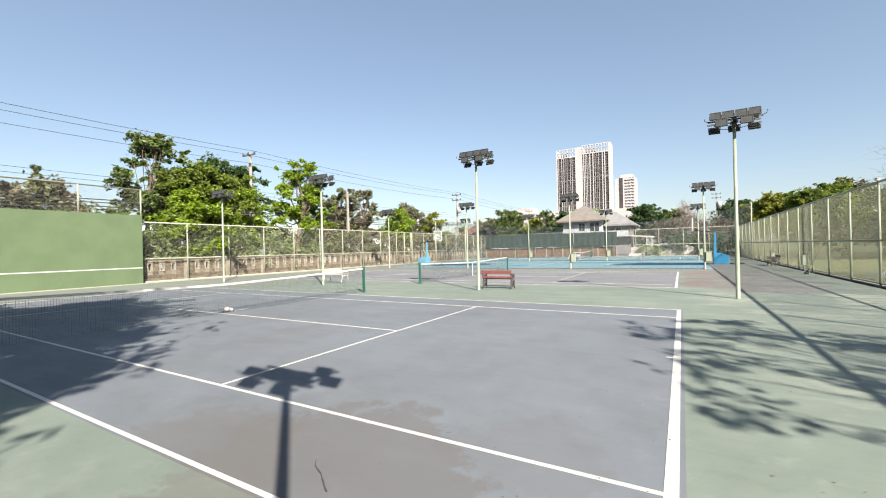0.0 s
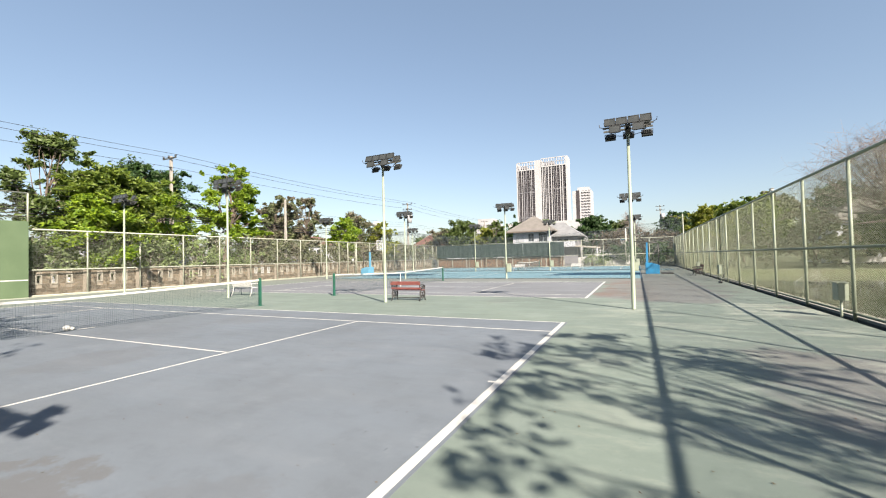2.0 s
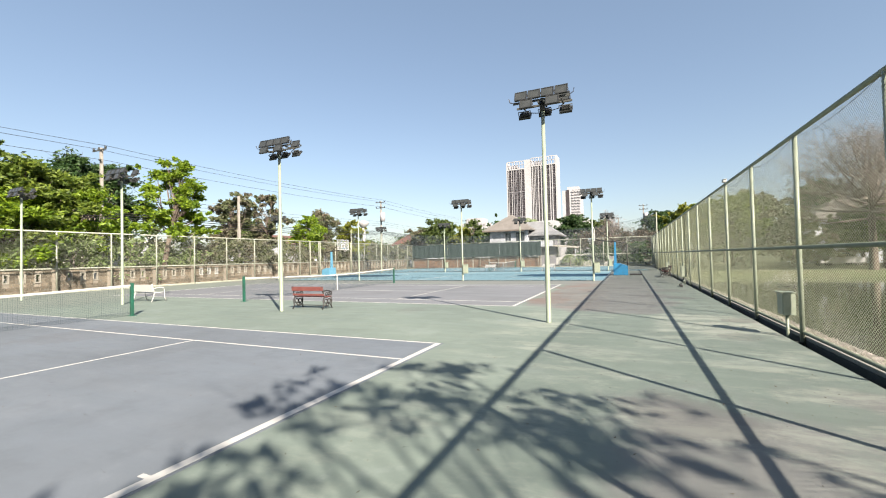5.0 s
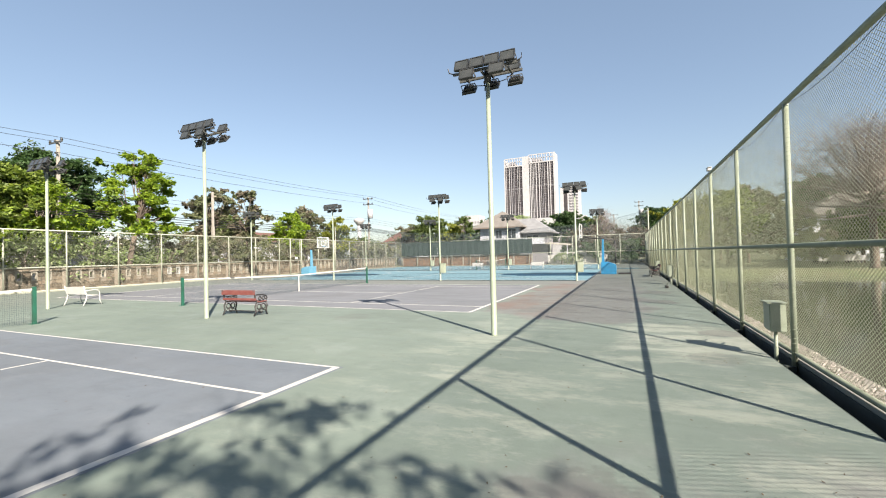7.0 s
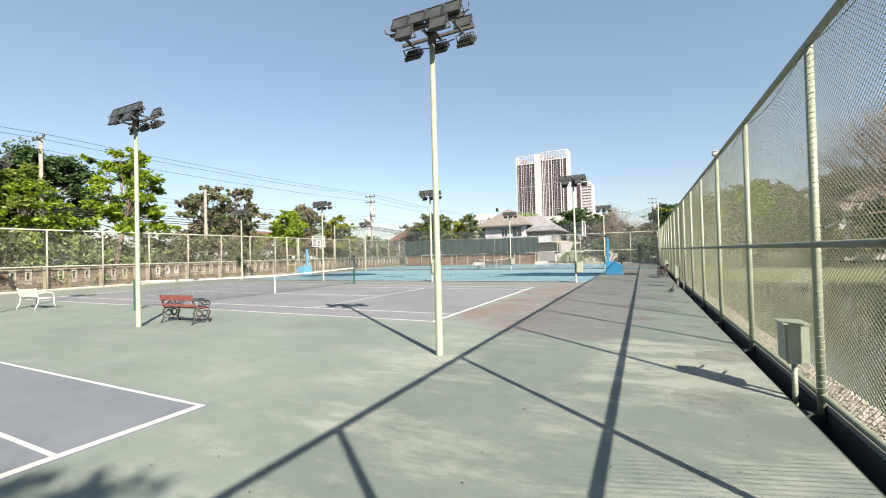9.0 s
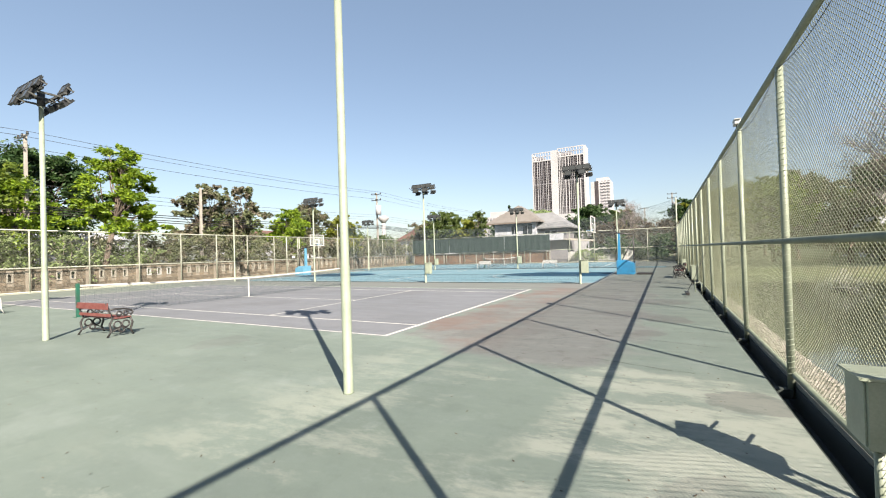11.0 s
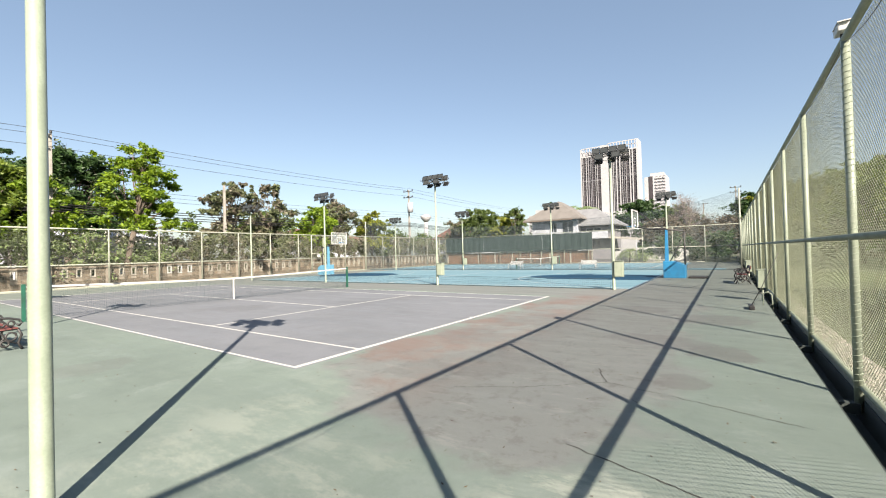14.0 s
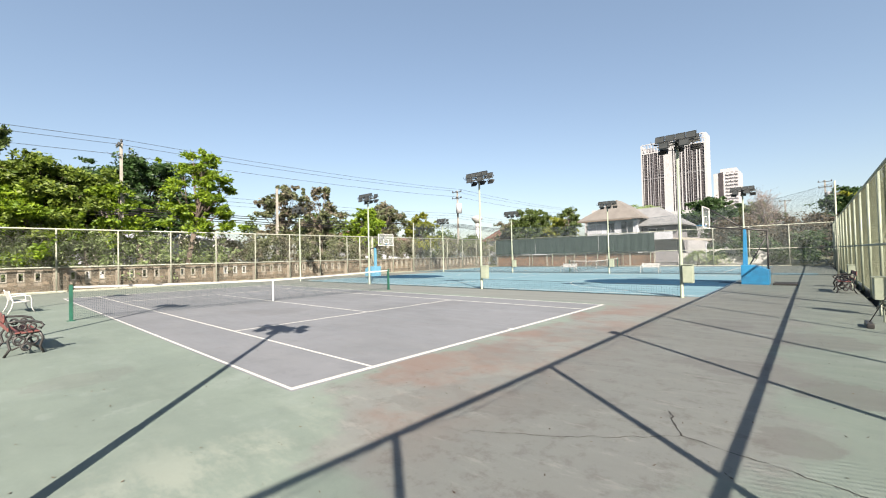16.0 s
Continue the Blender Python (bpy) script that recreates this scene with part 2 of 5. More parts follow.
M_ROOF = mat("roof_tiles", (0.14, 0.13, 0.12), (0.112, 0.104, 0.095), scale=1.5, rough=0.85, bump=0.3)
M_ROOFR = mat("red_roof_tiles", (0.126, 0.064, 0.048), (0.089, 0.045, 0.038), scale=1.5, rough=0.85)
M_HWALL = mat("house_wall", (0.39, 0.412, 0.455), (0.33, 0.35, 0.385), scale=0.8, rough=0.8)
M_SHEET = mat("pale_roof_sheet", (0.19, 0.195, 0.2), (0.14, 0.145, 0.15), scale=1.2, rough=0.6)
M_WIN = mat("dark_window", (0.019, 0.025, 0.030), (0.030, 0.037, 0.043), rough=0.15, bump=0)
M_CURT = mat("pale_curtain", (0.335, 0.354, 0.378), (0.256, 0.275, 0.305), rough=0.8)
M_TDARK = mat("tower_glass_dark", (0.026, 0.022, 0.025), (0.042, 0.036, 0.038), scale=0.15, rough=0.35, bump=0, fine=0.8)
M_TWHITE = mat("tower_white", (0.316, 0.316, 0.330), (0.274, 0.278, 0.291), scale=0.1, rough=0.7, bump=0, fine=0.5)
M_TMID = mat("tower_grey", (0.18, 0.178, 0.195), (0.145, 0.145, 0.16), scale=0.1, rough=0.7, bump=0, fine=0.5)
M_BARK = mat("bark", (0.119, 0.093, 0.074), (0.074, 0.060, 0.048), scale=3, rough=0.95, bump=0.6, fine=25)
M_PBARK = mat("pale_bark", (0.208, 0.183, 0.152), (0.146, 0.128, 0.104), scale=3, rough=0.95, bump=0.5, fine=25)
M_TWIG = mat("twigs", (0.204, 0.171, 0.157), (0.142, 0.114, 0.103), rough=0.95, bump=0)
M_LBRIGHT = leaf_mat("leaf_bright", (0.22, 0.315, 0.018), (0.065, 0.135, 0.012))
M_LGREEN = leaf_mat("leaf_green", (0.088, 0.128, 0.026), (0.038, 0.066, 0.017), 0.35)
M_LDARK = leaf_mat("leaf_dark", (0.04, 0.085, 0.02), (0.017, 0.045, 0.012), 0.3)
M_LOLIVE = leaf_mat("leaf_olive", (0.145, 0.168, 0.078), (0.075, 0.096, 0.046), 0.35, dry=(0.15, 0.132, 0.095))
M_LMID = leaf_mat("leaf_mid", (0.16, 0.215, 0.026), (0.055, 0.1, 0.016), 0.45)
M_LDRY = leaf_mat("leaf_dry", (0.104, 0.083, 0.057), (0.070, 0.061, 0.039), 0.3)
M_LYEL = leaf_mat("leaf_yellow", (0.226, 0.235, 0.026), (0.131, 0.174, 0.026), 0.4)
M_LPALE = leaf_mat("leaf_pale", (0.251, 0.313, 0.146), (0.125, 0.198, 0.063), 0.35)
M_BLOSSOM = mat("blossom", (0.458, 0.451, 0.403), rough=0.7, bump=0)
M_GRASS = mat("earth_and_grass", (0.05, 0.07, 0.024), (0.08, 0.082, 0.045), scale=0.3, rough=0.95, bump=0.6, fine=8)
M_GRAVEL = mat("gravel_bed", (0.200, 0.182, 0.169), (0.142, 0.124, 0.116), scale=4, rough=0.95, bump=0.9, fine=35)
M_PEBBLE = mat("pebbles", (0.283, 0.259, 0.244), (0.204, 0.175, 0.166), scale=6, rough=0.9, isl=0.35)
M_CAR = mat("car_white", (0.275, 0.278, 0.286), rough=0.2, bump=0)
M_RUBBER = mat("black_rubber", (0.012, 0.012, 0.012), rough=0.8)
M_CRACK = mat("crack_dirt", (0.030, 0.030, 0.028), rough=0.95)
M_DEBRIS = mat("dry_leaf_bits", (0.048, 0.037, 0.025), (0.080, 0.055, 0.030), rough=0.9, isl=0.5)


def water_mat():
    m, t, b = nodes_of("pond_water")
    b.inputs["Base Color"].default_value = (0.03, 0.036, 0.028, 1)
    b.inputs["Roughness"].default_value = 0.05
    bumped(t, b, noise_of(t, 1.6, 4, 0.6), 0.2, 0.03)
    return m


M_WATER = water_mat()

# ---- mesh building ----


class Geo:
    """Collects vertices and faces, with a few solid shapes."""

    def __init__(self):
        self.v, self.f = [], []

    def raw(self, vs, fs):
        k = len(self.v)
        self.v += [tuple(p) for p in vs]
        self.f += [tuple(i + k for i in f) for f in fs]
        return self

    def box(self, a, b, m=None):
        (x0, y0, z0), (x1, y1, z1) = a, b
        vs = [(x0, y0, z0), (x1, y0, z0), (x1, y1, z0), (x0, y1, z0), (x0, y0, z1), (x1, y0, z1), (x1, y1, z1), (x0, y1, z1)]
        if m is not None:
            vs = [m @ Vector(p) for p in vs]
        return self.raw(vs, [(0, 3, 2, 1), (4, 5, 6, 7), (0, 1, 5, 4), (1, 2, 6, 5), (2, 3, 7, 6), (3, 0, 4, 7)])

    def tube(self, pts, radii, n=10, caps=True):
        """A round bar through points, with a radius at each."""
        pts = [Vector(p) for p in pts]
        if not hasattr(radii, "__len__"):
            radii = [radii] * len(pts)
        ring, fs, vs = [], [], []
        for i, p in enumerate(pts):
            d = (pts[min(i + 1, len(pts) - 1)] - pts[max(i - 1, 0)]).normalized()
            s = d.cross(Vector((0.13, 0.31, 0.94)) if abs(d.z) < 0.9 else Vector((1, 0.05, 0))).normalized()
            u = d.cross(s)
            for k in range(n):
                a = 2 * math.pi * k / n
                vs.append(p + (s * math.cos(a) + u * math.sin(a)) * radii[i])
        for i in range(len(pts) - 1):
            for k in range(n):
                a, b = i * n + k, i * n + (k + 1) % n
                fs.append((a, b, b + n, a + n))
        if caps:
            fs.append(tuple(reversed(range(n))))
            fs.append(tuple(range((len(pts) - 1) * n, len(pts) * n)))
        return self.raw(vs, fs)

    def prism(self, outline, y0, y1, axis="y"):
        """An outline (two coordinates) pushed from y0 to y1 along the axis."""
        def at(u, w, k):
            return {"y": (u, k, w), "x": (k, u, w), "z": (u, w, k)}[axis]
        n = len(outline)
        vs = [at(u, w, y0) for u, w in outline] + [at(u, w, y1) for u, w in outline]
        return self.raw(vs, [tuple(range(n)), tuple(reversed(range(n, 2 * n)))] + [(i, i + n, (i + 1) % n + n, (i + 1) % n) for i in range(n)])

    def ball(self, c, r, seg=10, rings=6, squash=(1, 1, 1)):
        c, vs, fs = Vector(c), [], []
        for i in range(rings + 1):
            th = math.pi * i / rings
            for k in range(seg):
                a = 2 * math.pi * k / seg
                vs.append(c + Vector((math.sin(th) * math.cos(a) * squash[0], math.sin(th) * math.sin(a) * squash[1], math.cos(th) * squash[2])) * r)
        for i in range(rings):
            for k in range(seg):
                a, b = i * seg + k, i * seg + (k + 1) % seg
                fs.append((a, a + seg, b + seg, b))
        return self.raw(vs, fs)


def mesh_of(name, g, material, smooth=False):
    me = bpy.data.meshes.new(name)
    me.from_pydata(g.v, [], g.f)
    me.materials.append(material)
    if smooth:
        me.polygons.foreach_set("use_smooth", [True] * len(me.polygons))
    me.update()
    return me


def fix(me):
    bm = bmesh.new()
    bm.from_mesh(me)
    bmesh.ops.recalc_face_normals(bm, faces=bm.faces)
    bm.to_mesh(me)
    bm.free()


def part(name, g, material, parent=None, label="", kind="", smooth=False, bevel=0.0, at=None):
    me = mesh_of(name, g, material, smooth)
    if len(g.f) < 3000:
        fix(me)
    ob = new(name, me)
    if parent is not None:
        ob.parent = parent
    if at is not None:
        ob.location = at
    if bevel:
        b = ob.modifiers.new("bevel", "BEVEL")
        b.width, b.segments, b.limit_method = bevel, 2, "ANGLE"
    return tagged(ob, label=label, kind=kind)


def thing(name, loc, label, category, group=""):
    e = new(name)
    e.empty_display_size = 0.2
    e.location = loc
    return tagged(e, label, category, group)


def solid(name, g, material, label="", category="", kind="", **kw):
    ob = part(name, g, material, None, label, kind, **kw)
    return tagged(ob, category=category)


def strands(length, height, px, pz, r, fixed=0.0, z0=0.0, sides=3):
    """Woven wire over a rectangle in the y-z plane: two families of slanting wires."""
    g = Geo()
    slope = pz / px
    cut = height / slope
    ring = [(math.cos(2 * math.pi * k / sides) * r, math.sin(2 * math.pi * k / sides) * r) for k in range(sides)]
    count = int((length + cut) / px)
    for fam in (1, -1):
        for i in range(count):
            s = -cut + i * px
            a0, a1 = max(s, 0.0), min(s + cut, length)
            if a1 - a0 < 0.02:
                continue
            ends = []
            for a in (a0, a1):
                z = (a - s) * slope
                ends.append((fam * 0.5 * r, a if fam > 0 else length - a, z0 + z))
            vs = [(e[0] + cx, e[1], e[2] + cz) for e in ends for cx, cz in ring]
            g.raw(vs, [(k, (k + 1) % sides, (k + 1) % sides + sides, k + sides) for k in range(sides)])
    for v in range(len(g.v)):
        x, y, z = g.v[v]
        g.v[v] = (x + fixed, y, z)
    return g


# ---- ground ----
POND_Z = -0.55


def ground():
    xs = [-1500, -300, -80, -40, -32.2, 5.7, 5.8, 6.62, 6.66, 6.98, 7.5, 8.1, 9, 70, 76, 120, 400, 1500]
    ys = [-1500, -200, -46, -42, -8, 20, 46, 49, 70, 110, 300, 1500]

    def level(x, y):
        if -32.2 <= x <= 5.7 and -8 <= y <= 70:
            return -0.18
        if 5.8 <= x <= 6.62 and -8 <= y <= 70:
            return -0.6
        if 9 <= x <= 70 and -42 <= y <= 46:
            return -1.3
        if 7.3 <= x < 9 and -42 <= y <= 46:
            return -0.65
        if 6.66 <= x <= 7.0:
            return 0.0 if y < 70 else -0.05
        return -0.05
    vs = [(x, y, level(x, y)) for y in ys for x in xs]
    n = len(xs)
    fs = [(j * n + i, j * n + i + 1, (j + 1) * n + i + 1, (j + 1) * n + i) for j in range(len(ys) - 1) for i in range(n - 1)]
    solid("ground", Geo().raw(vs, fs), M_GRASS, "dry grass and bare earth around the courts", kind="structure")
    solid("water", Geo().raw([(7.05, -45, POND_Z), (73, -45, POND_Z), (73, 48.6, POND_Z), (7.05, 48.6, POND_Z)], [(0, 1, 2, 3)]), M_WATER, "murky olive pond water behind the fence", kind="structure")
    bank = Geo()
    n = 60
    for i in range(n):
        y0, y1 = -6 + i * 75 / n, -6 + (i + 1) * 75 / n
        bank.raw([(6.69, y0, 0.02), (7.0 + 0.07 * math.sin(i * 1.7), y0, 0.02), (7.0 + 0.07 * math.sin((i + 1) * 1.7), y1, 0.02), (6.69, y1, 0.02), (7.6, y0, -0.72), (7.6, y1, -0.72)], [(0, 1, 2, 3), (1, 4, 5, 2)])
    solid("gravel_bank", bank, M_GRAVEL, "pinkish gravel bank along the pond", kind="structure")
    rng, g = random.Random(5), Geo()
    for i in range(5200):
        y = 9 + 26 * rng.random() ** 1.5
        x = 6.73 + rng.random() * 0.5
        z = 0.02 - max(0, x - 7.0) * 1.23
        r = rng.uniform(0.012, 0.034)
        q = Euler([rng.uniform(0, 6) for _ in range(3)]).to_matrix()
        vs = [q @ Vector(p) * r * rng.uniform(0.75, 1.2) + Vector((x, y, z + r * 0.3)) for p in ((1.3, 0, 0), (-1.2, 0, 0), (0, 1, 0), (0, -1, 0), (0, 0, 0.7), (0, 0, -0.7))]
        g.raw(vs, [(0, 2, 4), (2, 1, 4), (1, 3, 4), (3, 0, 4), (2, 0, 5), (1, 2, 5), (3, 1, 5), (0, 3, 5)])
    solid("pebbles", g, M_PEBBLE, "pale pink and white pebbles behind the fence", "gravel", kind="stuff")


ground()
slab = Geo().box((-31.9, -8, -0.3), (6.32, 69.2, 0.0))
solid("pavement", slab, M_APRON, "faded sage green court apron with chalky scuffs and worn grey patches", kind="structure")
drain = Geo().box((6.32, -8, -0.36), (6.58, 69.2, -0.30)).box((6.58, -8, -0.36), (6.69, 69.2, -0.0201)).box((6.3201, -8, -0.2995), (6.335, 69.2, -0.004))
solid("drain_channel", drain, M_DRAIN, "dark mouldy open drain channel", kind="structure")
kerb = Geo().box((6.585, -8, -0.02), (6.70, 69.2, 0.05))
solid("kerb", kerb, M_CONC, "pale concrete kerb under the wire fence", kind="structure", bevel=0.012)


def rect(g, x0, x1, y0, y1, z0=0.0, z1=0.005):
    g.box((x0, y0, z0), (x1, y1, z1))


def tennis_court(xc, y0, material, label, name):
    g = Geo()
    rect(g, xc - 11.93, xc + 11.93, y0 - 0.03, y0 + 11.0, -0.02, 0.003)
    court = solid(name, g, material, label, kind="structure")
    w = 0.05
    lines = [(xc - 11.885, xc + 11.885, y0, y0 + w), (xc - 11.885, xc + 11.885, y0 + 10.97 - w, y0 + 10.97),
             (xc - 11.885 + .1, xc + 11.885 - .1, y0 + 1.37, y0 + 1.37 + w), (xc - 11.885 + .1, xc + 11.885 - .1, y0 + 9.6 - w, y0 + 9.6),
             (xc - 6.4, xc + 6.4, y0 + 5.46, y0 + 5.46 + w)]
    for s in (-1, 1):
        lines.append((xc + s * 6.4 - 0.025, xc + s * 6.4 + 0.025, y0 + 1.42, y0 + 9.55))
        e = xc + s * 11.885
        lines.append((min(e, e - s * 0.1), max(e, e - s * 0.1), y0 + w, y0 + 10.97 - w))
        lines.append((min(e - s * .2, e - s * 0.1), max(e - s * .2, e - s * 0.1), y0 + 5.46, y0 + 5.51))
    for a in lines:
        part("court_line", Geo().box((a[0], a[2], 0.0032), (a[1], a[3], 0.0062)), M_LINE, court)
    return court


tennis_court(-11.885 + 0.04, 1.47, M_COURT, "faded lavender grey tennis court surface with white lines", "court_surface_1")
tennis_court(-11.885 - 0.10, 18.82, M_COURT2, "smooth grey tennis court surface with white lines", "court_surface_2")
tennis_court(-11.885 - 0.05, 53.9, M_BLUE, "light blue tennis court surface with white lines", "court_surface_4")


def ball_court():
    yc = 41.6
    g = Geo()
    rect(g, -26.0, 2.05, 33.75, 50.6, -0.02, 0.003)
    c = solid("court_surface_3", g, M_BLUE, "light blue basketball court surface", kind="structure")
    rect(g := Geo(), -30.3, 5.3, 51.0, 53.8, -0.02, 0.003)
    part("blue_apron", g, M_BLUE, c, kind="structure")
    rect(g := Geo(), -30.3, -23.9, 53.81, 67.6, -0.02, 0.003)
    rect(g, 0.03, 2.2, 53.81, 67.6, -0.02, 0.003)
    rect(g, -23.87, 0.0, 64.91, 67.6, -0.02, 0.003)
    part("blue_apron", g, M_BLUE, c, kind="structure")
    for s in (1, -1):
        ex = -12.0 + s * 13.95
        pts = [(ex, yc - 2.45), (ex, yc + 2.45), (ex - s * 5.8, yc + 2.45)]
        pts += [(ex - s * (5.8 + 1.8 * math.sin(a)), yc + 1.8 * math.cos(a)) for a in np.linspace(0, math.pi, 24)]
        pts += [(ex - s * 5.8, yc - 2.45)]
        part("painted_key", Geo().prism(pts, 0.0, 0.0045, "z"), M_KEY, c, "dark blue painted key")
        arc = [(ex - s * (1.5 + 6.5 * math.sin(a)), yc + 6.5 * math.cos(a)) for a in np.linspace(0, math.pi, 49)]
        g = Geo()
        for (ax, ay), (bx, by) in zip(arc, arc[1:]):
            n = Vector((by - ay, ax - bx, 0)).normalized() * 0.025
            g.raw([(ax - n.x, ay - n.y, 0.0052), (bx - n.x, by - n.y, 0.0052), (bx + n.x, by + n.y, 0.0052), (ax + n.x, ay + n.y, 0.0052)], [(0, 1, 2, 3)])
        part("court_line", g, M_LINE, c)
    for a in ((-26.0, 2.0, 34.1, 34.15), (-26.0, 2.0, 49.1, 49.15), (1.95, 2.0, 34.15, 49.1), (-26.0, -25.95, 34.15, 49.1), (-12.03, -11.98, 34.15, 49.1)):
        part("court_line", Geo().box((a[0], a[2], 0.0032), (a[1], a[3], 0.0062)), M_LINE, c)


ball_court()

# ---- fences ----
FX, FY, FS, FT = 6.55, 14.98, 3.12, 3.96


def helix(h0, h1, r, turns, thick, phase=0.0):
    n = int(turns * 7)
    pts = [(r * math.cos(2 * math.pi * i / 7 + phase), r * math.sin(2 * math.pi * i / 7 + phase), h0 + (h1 - h0) * i / n) for i in range(n + 1)]
    return Geo().tube(pts, thick, 4, False)


def right_fence():
    f = thing("chain_link_fence", (FX, FY, 0), "tall pale green painted chain-link fence with round posts beside the pond", "fence")
    lo, hi = -6, 17
    y0, y1 = lo * FS, hi * FS + 0.35
    shaft = Geo().tube([(0, 0, -0.16), (0, 0, FT)], 0.040, 14)
    me = None
    for k in range(lo, hi + 1):
        if me is None:
            p = part("post", shaft, M_CREAM, f, smooth=True)
            me = p.data
        else:
            p = new("post", me)
            p.parent = f
        p.location = (0, k * FS, 0)
        b = part("bracket", Geo().box((-0.21, -0.06, -0.17), (0.0, 0.06, -0.06)), M_DRAIN, f, "mouldy concrete lug over the drain")
        b.location = (0, k * FS, 0)
        if -3 <= k <= 3:
            lace = part("lacing", helix(0.1, FT - 0.05, 0.044, 55, 0.0045, k * 1.3), M_CREAM, p, "wire wound round the post")
        if k in (6,):
            d = part("dark_post", Geo().tube([(0, 0, -0.05), (0, 0, FT + 0.02)], 0.11, 12), M_SCREEN, f, "dark wrapped post", smooth=True)
            d.location = (0.16, k * FS - 0.9, 0)
    part("top_rail", Geo().tube([(0, y0, FT), (0, y1, FT)], 0.042, 12), M_CREAM, f, smooth=True)
    part("middle_rail", Geo().tube([(-0.012, y0, 1.765), (-0.012, y1, 1.765)], 0.037, 12), M_RAIL, f, "dull grey green rail", smooth=True)
    part("bottom_rail", Geo().tube([(0.03, y0, 0.115), (0.03, y1, 0.115)], 0.034, 12), M_RAIL, f, smooth=True)
    wire = strands(y1 - y0, FT - 0.12, 0.072, 0.054, 0.0030, 0.05, 0.11)
    wire.v = [(x, y + y0, z) for x, y, z in wire.v]
    part("wire_mesh", wire, M_WIRE, f, "olive coated wire mesh", kind="stuff")
    for k, sag in ((-1, 0.12), (0, 0.16), (1, 0.2), (2, 0.1)):
        pts = [(-0.02, k * FS + 0.05 + (FS - .1) * s, FT - 0.05 - sag * 4 * s * (1 - s) * (0.8 + 0.3 * s)) for s in np.linspace(0, 1, 14)]
        part("loose_wire", Geo().tube(pts, 0.004, 5), M_BLACK, f)


right_fence()


def far_fence():
    f = thing("chain_link_fence", (-30.95, 16.02, 0), "pale painted wire fence in front of a block wall", "fence")
    s, lo, hi = 3.16, -1, 16
    skip = ()
    post = Geo().tube([(0, 0, 0), (0, 0, 4.08)], 0.05, 10)
    me = None
    for k in range(lo, hi + 1):
        y = k * s
        if me is None:
            p = part("post", post, M_FWHITE, f, smooth=True)
            me = p.data
        else:
            p = new("post", me)
            p.parent = f
        p.location = (0, y, 0)
    y0, y1 = -2.95, 52.35
    for z, r, n in ((4.08, 0.045, "top_rail"), (1.62, 0.045, "middle_rail"), (0.07, 0.05, "bottom_rail")):
        part(n, Geo().tube([(0, y0, z), (0, y1, z)], r, 8), M_FWHITE, f, smooth=True)
    w = strands(y1 - y0, 3.95, 0.075, 0.06, 0.0028, 0.045, 0.1)
    w.v = [(x, y + y0, z) for x, y, z in w.v]
    part("wire_mesh", w, M_WIREL, f, kind="stuff")
    # gate at the basketball end of the near courts
    gate = thing("gate", (-30.85, 42.85, 0), "closed pale wire gate with a round-bar frame in the fence", "gate")
    for y in (0, 1.75):
        part("gate_post", Geo().tube([(0, y, 0), (0, y, 4.05)], 0.06, 10), M_FWHITE, gate, smooth=True)
    for z in (0.12, 1.1, 2.1):
        part("gate_rail", Geo().tube([(0, 0, z), (0, 1.75, z)], 0.03, 8), M_FWHITE, gate, smooth=True)
    part("notice", Geo().box((0.03, 0.7, 1.75), (0.045, 1.1, 2.0)), M_WHITE, gate, "plain pale notice plate")
    # base strip
    part("base_strip", Geo().box((0.08, -27, 0.0), (0.30, y1, 0.03)), M_FWHITE, f)


far_fence()


